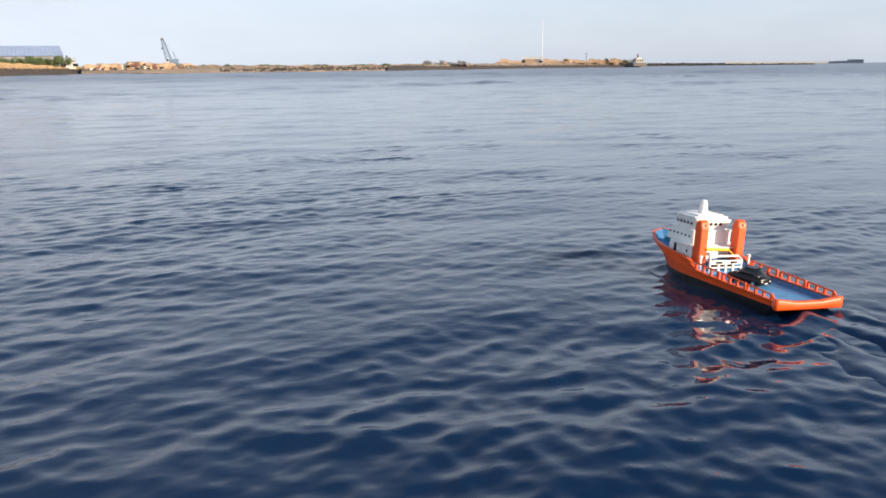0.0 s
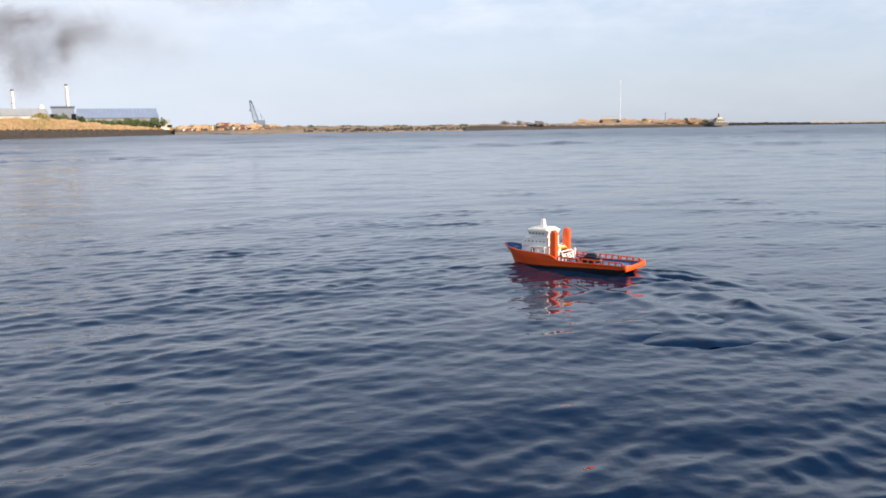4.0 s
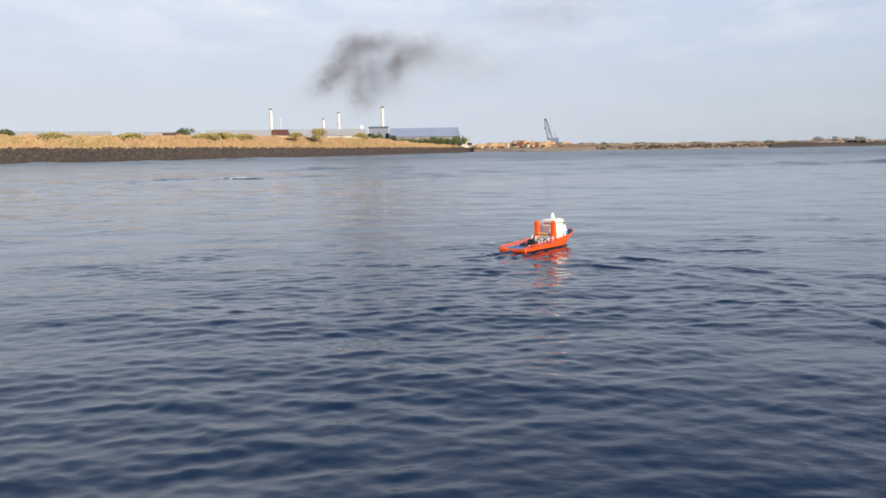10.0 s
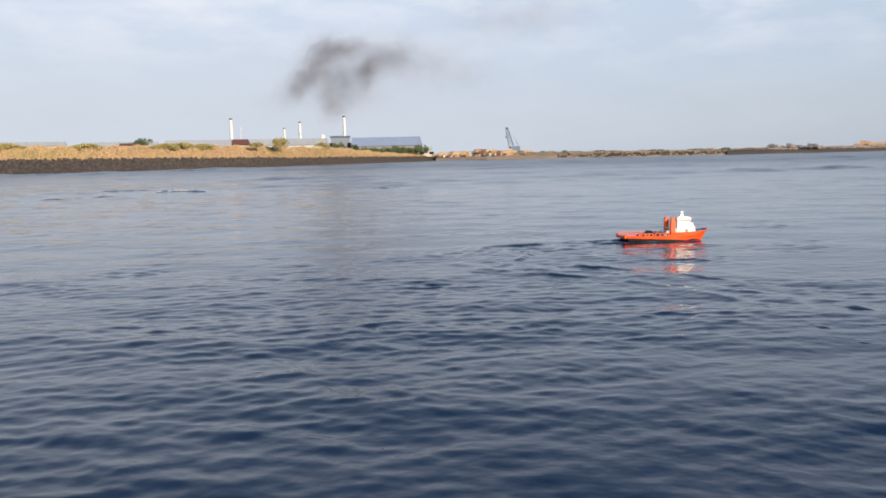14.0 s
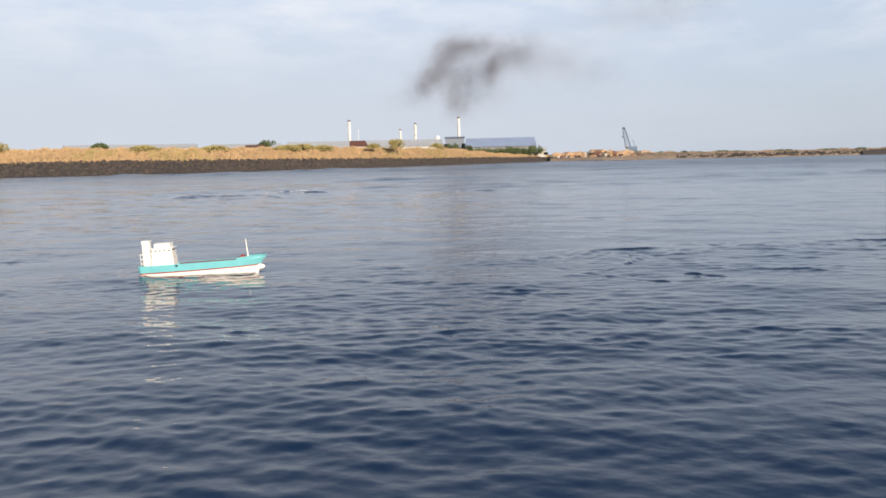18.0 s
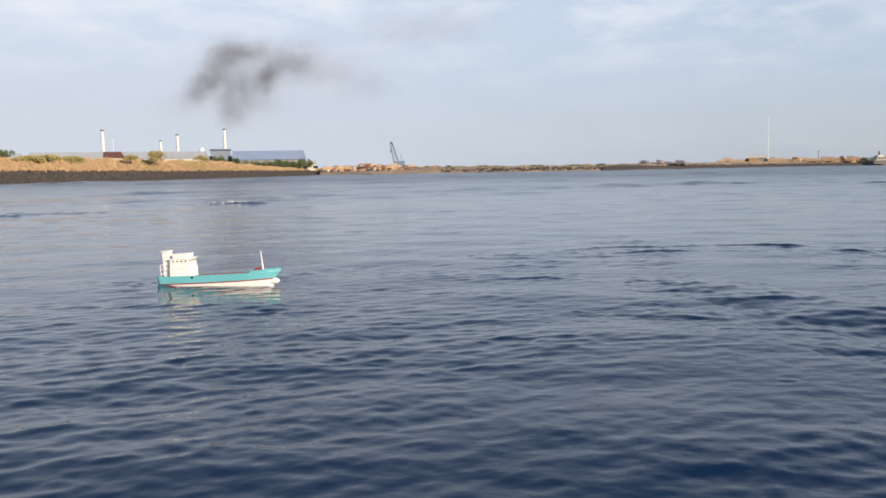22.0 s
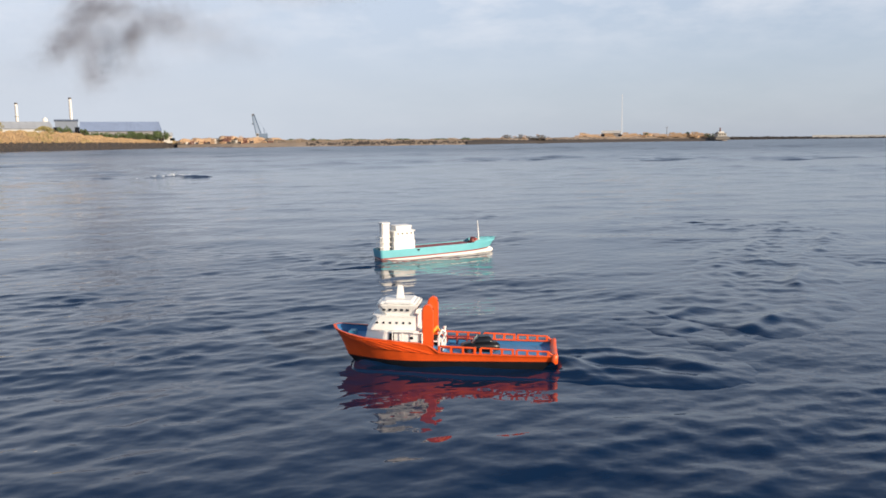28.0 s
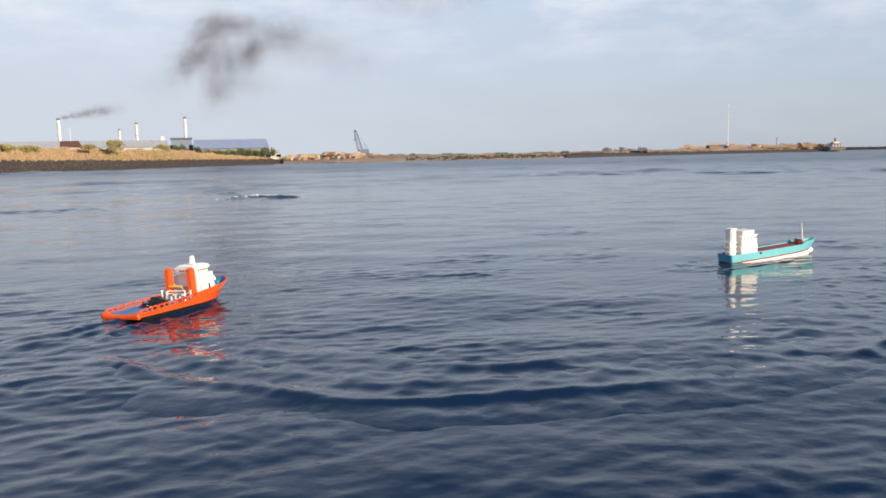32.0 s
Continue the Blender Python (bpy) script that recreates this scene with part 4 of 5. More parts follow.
def tree(name, az, d, base, top, width, leaf, label, seed, bushy=False, leaves=900):
    """Tapered trunk, limbs, and a crown of many small leaf clumps with gaps."""
    rng = np.random.default_rng(seed)
    root = new(name)
    root.matrix_basis = pose(*spot(az, d, base))
    tagged(root, label, "bush" if bushy else "tree", "bushes and trees on the shore")
    h = top - base
    bm = bmesh.new()
    r = max(.06, h * .03)
    tips = []
    tube(bm, (0, 0, -.3), (rng.normal(0, .05) * h, rng.normal(0, .05) * h, h * .45), r, r * .6, 7)
    for k in range(7):
        a = rng.uniform(0, 6.28)
        z0 = h * (.08 if bushy else .3) + rng.uniform(0, .15) * h
        tip = (math.cos(a) * width * rng.uniform(.2, .42), math.sin(a) * width * rng.uniform(.2, .42), h * rng.uniform(.5, .9))
        tube(bm, (0, 0, z0), tip, r * .5, r * .15, 5)
        tips.append(tip)
    part("trunk", bm, BARK, root)
    verts, faces = [], []
    lumps = [(rng.uniform(-.34, .34) * width, rng.uniform(-.34, .34) * width, h * rng.uniform(.25 if bushy else .45, .82), rng.uniform(.12, .24)) for _ in range(11)]
    for k in range(int(leaves * 1.7)):
        x, y, z, s = lumps[rng.integers(len(lumps))]
        p = Vector((x, y, z)) + Vector(rng.normal(0, 1, 3)).normalized() * (rng.uniform(.3, 1) ** .5) * s * max(width, h) * .9
        p.z = max(p.z, .02 * h)
        dome = h * (1 - .55 * min(1.0, (p.x ** 2 + p.y ** 2) / (.5 * width) ** 2))
        p.z = p.z if p.z < dome else dome * (1 - .35 * rng.uniform(0, 1) ** 2)
        q = Euler(rng.uniform(0, 6.28, 3)).to_matrix()
        w = rng.uniform(.07, .18) * (.6 + .06 * width)
        o = len(verts)
        verts += [p + q @ Vector(c) * w for c in ((-1, -.5, 0), (.2, -.7, .2), (1, .1, 0), (.1, .7, .2), (-.7, .5, -.1))]
        faces.append((o, o + 1, o + 2, o + 3, o + 4))
    ob = new("crown", mesh_of("crown", verts, faces, leaf))
    ob.parent = root
    return root


tree("tree", -25.35, 236, 5.4, 8.6, 6.4, LEAF, "small dark green round tree on the bank", 21)
tree("bush", -36.2, 178, 4.6, 6.5, 4.0, LEAF, "low olive green bush on the bank", 22, True)
tree("bush", -42.4, 186, 4.4, 7.2, 9.0, LEAF_PALE, "broad yellow-green clump of reeds on the bank", 23, True, 1800)
tree("bush", -16.4, 212, 4.6, 7.4, 5.4, LEAF_PALE, "yellow-green round bush among dry grass", 24, True, 1200)
tree("bush", -13.5, 240, 4.4, 6.6, 5.5, LEAF_PALE, "low yellow-green bush on the bank's crest", 25, True)
tree("bush", -18.0, 205, 4.6, 6.1, 3.6, LEAF_PALE, "low yellow-green bush beside the red roof", 26, True)
tree("tree", -12.4, 300, 2.8, 8.6, 6.0, LEAF, "dark green tree before the grey shed", 27, True, 1500)
tree("tree", -11.4, 302, 2.8, 7.6, 5.5, LEAF, "dark green tree before the blue shed", 28, True, 1300)
for k, (az, top, w) in enumerate(((-10.5, 6.4, 7), (-9.8, 5.9, 7), (-9.1, 5.9, 7), (-8.4, 6.3, 7), (-7.7, 5.9, 7.5), (-7.1, 6.6, 7), (-6.5, 7.2, 6.5))):
    tree("bush", az, 306 + 2 * k, 2.2, top, w, LEAF, "green bush in the row before the blue shed", 30 + k, True, 1600)
for k, (az, top) in enumerate(((-24.0, 5.7), (-22.9, 5.9), (-21.6, 5.6), (-28.9, 5.5), (-33.6, 5.7))):
    tree("bush", az, bank_at(az)[0] + 14, 4.4, top, 6.5, LEAF_PALE, "scrubby yellow-green bush in dry grass", 40 + k, True, 1500)
for k, (az, d, top, w) in enumerate(((2.1, 316, 3.0, 5), (3.6, 310, 3.0, 3.5), (4.4, 312, 2.6, 9), (6.1, 306, 2.8, 6), (7.0, 309, 2.5, 9), (9.9, 305, 2.6, 8), (12.6, 315, 2.5, 9), (27.0, 408, 4.6, 4), (29.6, 425, 4.8, 4), (30.9, 432, 4.2, 3), (14.4, 320, 2.7, 5), (31.2, 430, 4.0, 3))):
    tree("bush", az, d, 1.5, top, w, LEAF, "dull green scrub bush on the far spit", 60 + k, True, 420)


# ---- works and sheds behind the bank ----
def chimney(az, d, top, radius, label, banded=False):
    root = new("chimney")
    root.matrix_basis = pose(*spot(az, d, 2.5))
    tagged(root, label, "chimney", "chimneys of the works")
    h = top - 2.5
    bm = bmesh.new()
    tube(bm, (0, 0, 0), (0, 0, h * .96), radius * 1.12, radius, 20)
    part("shaft", bm, STACK_WHITE, root, "", True)
    bm = bmesh.new()
    tube(bm, (0, 0, h * .96), (0, 0, h), radius * 1.06, radius * 1.04, 20)
    part("cap", bm, STACK_DARK, root, "soot-dark chimney cap")
    for z in (.34, .66):
        bm = bmesh.new()
        tube(bm, (0, 0, h * z), (0, 0, h * z + .15), radius * 1.35, radius * 1.35, 16)
        part("platform", bm, STACK_DARK if banded else STACK_WHITE, root)
    bm = bmesh.new()
    for k in range(-1, 2, 2):
        tube(bm, (k * .18, -radius * 1.2, 0), (k * .18, -radius * 1.12, h * .93), .04, sides=5)
    part("ladder", bm, STACK_DARK, root)
    return root


chimney(-19.68, 400, height(400, 3.0), .68, "tall white chimney with a soot-dark cap")
chimney(-11.93, 420, height(420, 3.08), .66, "tall white chimney that sends up black smoke")
chimney(-15.02, 410, height(410, 2.72), .62, "stout pale chimney with platforms", True)
chimney(-16.09, 405, height(405, 2.3), .48, "short white chimney with dark platforms", True)


def mast(az, d, top, r, label, mat=STACK_WHITE):
    root = new("mast")
    root.matrix_basis = pose(*spot(az, d, 2.0))
    tagged(root, label, "mast")
    bm = bmesh.new()
    tube(bm, (0, 0, 0), (0, 0, top - 2.0), r, r * .5, 8)
    part("pole", bm, mat, root)
    bm = bmesh.new()
    tube(bm, (-r * 3, 0, (top - 2) * .96), (r * 3, 0, (top - 2) * .96), r * .5, sides=6)
    part("crossarm", bm, mat, root)
    return root


mast(-19.04, 380, height(380, 2.38), .13, "thin pale pole beside the red roof")
mast(25.28, 420, height(420, 3.1), .15, "very tall thin white radio mast on the spit", STACK_WHITE)
mast(28.3, 418, height(418, .82), .2, "short dark post on the spit", STACK_DARK)


def tank(az, d, top, r, label):
    root = new("storage_tank")
    root.matrix_basis = pose(*spot(az, d, 2.5))
    tagged(root, label, "tank")
    bm = bmesh.new()
    tube(bm, (0, 0, 0), (0, 0, top - 3.2), r, r, 20)
    part("shell", bm, STACK_WHITE, root, "", True)
    bm = bmesh.new()
    tube(bm, (0, 0, top - 3.2), (0, 0, top - 2.5), r * 1.04, r * .2, 20)
    part("tank_roof", bm, STACK_WHITE, root)


tank(-13.44, 415, height(415, 1.82), 1.1, "small white tank beside the works")


def shed(name, az0, az1, d, eave, ridge, deep, roof, wall, label, ribs=14, base=2.2, hip=0.0):
    """A long building under a ridged sheet roof that slopes towards the water."""
    a, b = spot(az0, d), spot(az1, d)
    along = (b - a)
    L = along.length
    root = new(name)
    root.matrix_basis = Matrix.Translation((a + b) / 2 + Vector((0, 0, base))) @ Matrix.Rotation(math.atan2(along.y, along.x), 4, "Z")
    tagged(root, label, "building", "buildings along the shore")
    e, r = eave - base, ridge - base
    bm = bmesh.new()
    box(bm, -L / 2 + .3, L / 2 - .3, 0, deep, 0, e)
    body = part("wall", bm, wall, root)
    bm = bmesh.new()
    vs = [bm.verts.new(c) for c in ((-L / 2, -.5, e), (L / 2, -.5, e), (L / 2 - hip, deep / 2, r), (-L / 2 + hip * .2, deep / 2, r), (-L / 2, deep + .5, e), (L / 2, deep + .5, e))]
    for f in ((0, 1, 2, 3), (3, 2, 5, 4), (1, 5, 2), (0, 3, 4)):
        bm.faces.new([vs[i] for i in f])
    top = part("roof", bm, roof, root)
    for k in range(ribs):
        u = -.49 + .98 * k / (ribs - 1)
        bm = bmesh.new()
        x1 = min(max(u * L, -L / 2 + hip * .2), L / 2 - hip)
        tube(bm, (u * L, -.5, e + .06), (x1, deep / 2, r + .06), .07, sides=5)
        part("roof_rib", bm, roof, top)
    n = max(2, int(L / 6))
    for k in range(n):
        bm = bmesh.new()
        u = -.44 + .88 * k / (n - 1)
        box(bm, u * L - .9, u * L + .9, -.06, .06, e * .35, e * .72, .02)
        part("window", bm, WINDOW_DARK, body)
    return root


shed("warehouse", -11.5, -6.42, 345, height(345, .93), height(345, 1.57), 14, ROOF_BLUE, SHED_WALL, "long warehouse under a blue sheet-metal roof", 22, 2.0, .9)
shed("warehouse", -12.95, -11.52, 352, height(352, 1.60), height(352, 1.72), 12, SHED_GREY, SHED_GREY, "tall slate-grey clad shed beside the blue roof", 7)
shed("warehouse", -24.2, -13.0, 335, height(335, 1.1), height(335, 1.6), 22, ROOF_GREY, ROOF_GREY, "very long low building under a pale grey roof", 26)
shed("warehouse", -29.2, -24.4, 310, height(310, 1.2), height(310, 1.52), 14, ROOF_GREY, ROOF_GREY, "long low pale grey roofed building on the horizon", 12)
shed("warehouse", -38.5, -30.0, 300, height(300, 1.3), height(300, 1.58), 12, ROOF_GREY, ROOF_GREY, "long low pale grey roofed building on the horizon", 16)
shed("house", -19.7, -18.4, 216, height(216, 1.18), height(216, 1.58), 5, ROOF_RED, PLASTER, "small house with a red-brown hipped roof behind the grass", 8, 3.2, .8)
shed("house", -26.9, -25.5, 232, height(232, 1.25), height(232, 1.42), 5, ROOF_RED, PLASTER, "low house with a dull red roof behind the grass", 8, 3.2, .6)
shed("house", -6.55, -5.75, 322, height(322, .58), height(322, .82), 4, ROOF_GREY, PLASTER, "small white house at the end of the bank", 7, 1.8, .2)


def timber_stack(az, d, w, h, deep, base, mat, label, seed):
    """Layers of sawn planks, uneven at the ends."""
    rng = np.random.default_rng(seed)
    root = new("timber_stack")
    root.matrix_basis = pose(*spot(az, d, base), 0, 0, -az)
    tagged(root, label, "timber stack", "stacks of timber on the shore")
    layers = max(4, int(h / .27))
    for k in range(layers):
        bm = bmesh.new()
        s = 1 - .55 * (k / layers) * rng.uniform(.2, 1)
        sh = rng.normal(0, .10) * w
        n = max(3, int(w / 1.1))
        for i in range(n):
            x = -w * s / 2 + w * s * i / n
            box(bm, x + sh + .05, x + w * s / n + sh - .05, rng.uniform(0, .3), deep, h * k / layers + .02, h * (k + rng.uniform(.8, .98)) / layers)
        part("plank_layer", bm, mat, root)
    return root


for k in range(26):
    az = -5.3 + .235 * k + .06 * math.sin(7 * k)
    timber_stack(az, far_profile(az)[2][0] + .5 + 5 * ((k * 7) % 3), 2.0 + .9 * ((k * 5) % 3), .9 + .55 * ((k * 3) % 4) * (1.2 if 9 < k < 20 else .7), 3, 1.3, (TIMBER, SAND, TIMBER, ROOF_RED, TIMBER)[k % 5] if k % 5 else STACK_DARK, "weathered dark stack of boards in the yard" if k % 5 == 0 else "tan stack of sawn timber in the yard by the crane", 80 + k)
for k in range(13):
    az = 17.0 + .27 * k + .07 * math.sin(5 * k)
    timber_stack(az, 336 + 1.1 * k + 5 * (k % 2), 1.6 + .8 * ((k * 5) % 3), .8 + .35 * ((k * 3) % 4), 4, 2.0, STACK_DARK if k % 3 else TIMBER, "low dark stack of weathered boards on the spit", 140 + k)
for k in range(24):
    az = 22.2 + .375 * k + .08 * math.sin(9 * k)
    timber_stack(az, 376 + 2.1 * k + 5 * (k % 3), 3.2 + 1.1 * ((k * 5) % 4), 1.1 + .42 * ((k * 7) % 4), 5, 2.2, SAND if k % 4 else TIMBER, "tan stack of sawn timber on the spit", 160 + k)


def heap(name, az, d, w, h, mat, label, seed):
    """A poured heap with an uneven outline."""
    rng = np.random.default_rng(seed)
    bm = bmesh.new()
    bmesh.ops.create_icosphere(bm, subdivisions=4, radius=1.0)
    off = rng.uniform(0, 50)
    for v in bm.verts:
        q = 1 + .35 * noise.noise(v.co * 1.7 + Vector((off, 0, 0))) + .12 * noise.noise(v.co * 6 + Vector((off, 3, 0)))
        v.co = Vector((v.co.x * w / 2 * q, v.co.y * w / 3 * q, max(v.co.z, -.2) * h * .7 * q))
    ob = part(name, bm, mat, None, "", True, pose(*spot(az, d, 1.5), 0, 0, -az))
    return tagged(ob, label, "heap", "sand heaps on the shore")


for k, (az, d, w, h) in enumerate(((-3.9, 330, 13, 3.2), (-2.1, 325, 13, 3.8), (-.5, 322, 12, 3.2), (1.0, 316, 10, 2.3), (-5.0, 332, 9, 2.6), (23.0, 392, 16, 2.2), (26.6, 412, 20, 2.6), (29.3, 428, 18, 3.0))):
    heap("sand_heap", az, d, w, h, SAND, "pale tan heap of sand on the shore", 120 + k)


def yard_box(az, d, w, h, mat, label):
    root = new("shipping_container")
    root.matrix_basis = pose(*spot(az, d, 1.3), 0, 0, -az + 8)
    tagged(root, label, "container", "containers in the yard")
    bm = bmesh.new()
    box(bm, -w / 2, w / 2, 0, 2.4, 0, h, .06)
    body = part("body", bm, mat, root)
    for k in range(7):
        bm = bmesh.new()
        x = -w * .43 + w * .86 * k / 6
        box(bm, x - .08, x + .08, -.05, .02, .15, h - .15)
        part("rib", bm, mat, body)


yard_box(-4.75, 319.5, 2.6, .8, PLASTER, "whitish container at the water's edge")
yard_box(-3.1, 314.5, 1.6, 1.9, PLASTER, "pale upright container among the timber")
yard_box(-1.0, 308, 3.4, 1.1, SAND, "tan container at the water's edge")
for az, d, w, h, mat, label in ((-4.3, 318.6, 3.4, .7, PLASTER, "low whitish container by the water"), (-2.5, 312.6, 2.4, .8, SAND, "tan container by the water"), (-1.7, 310.6, 1.8, 1.3, PLASTER, "pale container beside the stacked boards"), (-.2, 306.2, 2.8, .7, SAND, "low tan container by the water"), (.7, 304.0, 2.0, .8, ROOF_RED, "low rusty container by the water")):
    yard_box(az, d, w, h, mat, label)
yard_box(-3.9, 318, 2.2, 1.1, ROOF_RED, "dark rusty container in the yard")


def crawler_crane():
    d = 330
    root = new("crawler_crane")
    root.matrix_basis = pose(*spot(.05, d, 2.1))
    tagged(root, "blue-grey crawler crane with a raised lattice boom", "crane")
    bm = bmesh.new()
    box(bm, -1.2, 2.6, -1.4, 1.4, 1.2, 3.1, .1)
    body = part("machinery_house", bm, CRANE_STEEL, root)
    bm = bmesh.new()
    box(bm, -1.9, -.9, -1.5, -.4, 1.3, 3.2, .08)
    cab = part("cab", bm, PLASTER, root, "pale operator's cab")
    bm = bmesh.new()
    box(bm, -1.75, -1.05, -1.54, -1.50, 2.2, 3.0)
    part("cab_window", bm, WINDOW_DARK, cab)
    for y in (-1.6, 1.6):
        bm = bmesh.new()
        box(bm, -2.4, 2.4, y - .35, y + .35, .05, 1.0, .3)
        part("crawler_track", bm, STACK_DARK, root)
    foot, tip = Vector((-.6, 0, 1.6)), Vector((-2.75, 0, height(d, 1.98) - 2.1))
    along = (tip - foot).normalized()
    side = Vector((along.z, 0, -along.x))
    chords = []
    for sx in (-1, 1):
        for sy in (-1, 1):
            bm = bmesh.new()
            o = side * (.95 * sx) + Vector((0, .95 * sy, 0))
            tube(bm, foot + o * .6, foot + (tip - foot) * .2 + o, .2, sides=6)
            tube(bm, foot + (tip - foot) * .2 + o, tip + o * .45, .2, .16, 6)
            part("boom_chord", bm, CRANE_STEEL, root)
            chords.append(o)
    n = 14
    bm = bmesh.new()
    for k in range(n):
        f0, f1 = k / n, (k + 1) / n
        w0, w1 = (1 - .7 * f0), (1 - .7 * f1)
        for a, b in ((0, 1), (2, 3), (0, 2), (1, 3)):
            tube(bm, foot + (tip - foot) * f0 + chords[a] * w0, foot + (tip - foot) * f1 + chords[b] * w1, .10, sides=5)
    part("boom_lacing", bm, CRANE_STEEL, root)
    bm = bmesh.new()
    box(bm, tip.x - .5, tip.x + .4, -.35, .35, tip.z - .5, tip.z + .35, .08)
    part("boom_head", bm, STACK_DARK, root)
    bm = bmesh.new()
    tube(bm, (1.6, 0, 3.0), (.9, 0, 5.6), .09, sides=6)
    tube(bm, (.9, 0, 5.6), tip, .035, sides=5)
    tube(bm, (.9, 0, 5.6), (2.5, 0, 3.0), .035, sides=5)
    part("gantry", bm, CRANE_STEEL, root)
    bm = bmesh.new()
    tube(bm, tip + Vector((-.3, 0, 0)), tip + Vector((-.3, 0, -3.2)), .03, sides=5)
    box(bm, tip.x - .5, tip.x - .1, -.2, .2, tip.z - 3.9, tip.z - 3.2, .05)
    part("hook_block", bm, STACK_DARK, root)


crawler_crane()


def harbour_light():
    d = 425
    root = new("harbour_light")
    root.matrix_basis = pose(*spot(31.75, d, .4)) @ Matrix.Diagonal((1.4, 1.4, .92, 1))
    tagged(root, "pale stepped harbour light with a red mast at the spit's end", "lighthouse")
    bm = bmesh.new()
    box(bm, -3.0, 3.0, -2, 2, 0, 1.9, .2, .12)
    part("foundation", bm, STACK_DARK, root)
    bm = bmesh.new()
    box(bm, -1.8, 1.8, -1.6, 1.6, 2.0, 3.4, .1, .1)
    part("lower_storey", bm, CONCRETE, root)
    bm = bmesh.new()
    box(bm, -1.3, 1.3, -1.2, 1.2, 3.4, 4.5, .1, .3)
    part("upper_storey", bm, PLASTER, root)
    bm = bmesh.new()
    box(bm, -1.9, 1.9, -1.4, 1.4, 3.55, 3.75, .05)
    part("balcony", bm, STACK_DARK, root)
    bm = bmesh.new()
    tube(bm, (0, 0, 4.4), (0, 0, 6.6), .32, .2, 10)
    part("light_tower", bm, ROOF_RED, root, "dull red mast")
    for k in range(3):
        bm = bmesh.new()
        box(bm, -1.2 + k * 1.0, -.7 + k * 1.0, -1.62, -1.52, 2.5, 3.2)
        part("window", bm, WINDOW_DARK, root)


harbour_light()
shed("pavilion", 23.9, 25.25, 392, height(392, .44), height(392, .62), 6, PLASTER, SHED_WALL, "flat pale-roofed open pavilion on the spit", 6, 2.0, .3)


def far_port():
    for k, (az, w, h) in enumerate(((44.5, 30, 3), (45.1, 24, 5), (43.9, 20, 2.4))):
        root = new("port_shed")
        root.matrix_basis = pose(*spot(az, 1500, -.5), 0, 0, -az)
        tagged(root, "hazy grey shed on the far horizon", "building")
        bm = bmesh.new()
        box(bm, -w / 2, w / 2, 0, 12, 0, h + 1, .2)
        part("wall", bm, SHED_GREY, root)
        bm = bmesh.new()
        box(bm, -w / 2 - .5, w / 2 + .5, -.5, 12.5, h + 1, h + 1.6, .1)
        part("roof", bm, ROOF_GREY, root)


far_port()


# ---- smoke: drifting puffs of soot flecks ----
def ripple(P, rng, size, waves=14):
    """A smooth random field over points, about -1 to 1."""
    out = np.zeros(len(P))
    for k in range(waves):
        v = rng.normal(0, 1, 3)
        v *= rng.uniform(.6, 1.4) * 6.283 / size / np.linalg.norm(v)
        out += np.sin(P @ v + rng.uniform(0, 6.28))
    return out / math.sqrt(waves)


def puff(name, centre, size, count, fleck, seed, label, lean=0.0):
    """One puff: soot flecks crowded by a smooth field, so that the outline is ragged and the body uneven."""
    rng = np.random.default_rng(seed)
    n = int(count * 2.2)
    g = rng.normal(0, .5, (n, 3))
    P = g * np.array(size)
    P[:, 0] += lean * g[:, 2] * size[2]
    s = max(size)
    dens = .58 + .22 * ripple(P, rng, s * .9) + .18 * ripple(P, rng, s * .4) + .12 * ripple(P, rng, s * .17)
    P = P[rng.uniform(0, 1, n) < dens][:count]
    m = len(P)
    a, b = rng.normal(0, 1, (m, 3)), rng.normal(0, 1, (m, 3))
    a /= np.linalg.norm(a, axis=1)[:, None]
    b -= a * (a * b).sum(1)[:, None]
    b /= np.linalg.norm(b, axis=1)[:, None]
    r = fleck * rng.uniform(.6, 1.4, m)[:, None]
    V = np.stack([P + a * r, P + (-.5 * a + .866 * b) * r, P + (-.5 * a - .866 * b) * r], 1).reshape(-1, 3).astype(np.float32)
    me = bpy.data.meshes.new(name)
    me.vertices.add(3 * m)
    me.vertices.foreach_set("co", V.ravel())
    me.loops.add(3 * m)
    me.loops.foreach_set("vertex_index", np.arange(3 * m, dtype=np.int32))
    me.polygons.add(m)
    me.polygons.foreach_set("loop_start", np.arange(0, 3 * m, 3, dtype=np.int32))
    me.materials.append(SOOT)
    me.update(calc_edges=True)
    ob = new(name, me)
    ob.matrix_basis = pose(*centre)
    return tagged(ob, label, "smoke", "puffs of chimney smoke", "stuff")


SMOKE_D = 450
M_PX = SMOKE_D / 1411.0
SMOKE_AZ, SMOKE_EL = -11.93, 3.08


def smoke_at(px, py, deep=0.0):
    """Place of a puff by its offset from the smoking chimney's head, right and up, in thousandths."""
    d = SMOKE_D + deep
    az = SMOKE_AZ + math.degrees(px * M_PX / d)
    return spot(az, d, height(d, SMOKE_EL) + py * M_PX)


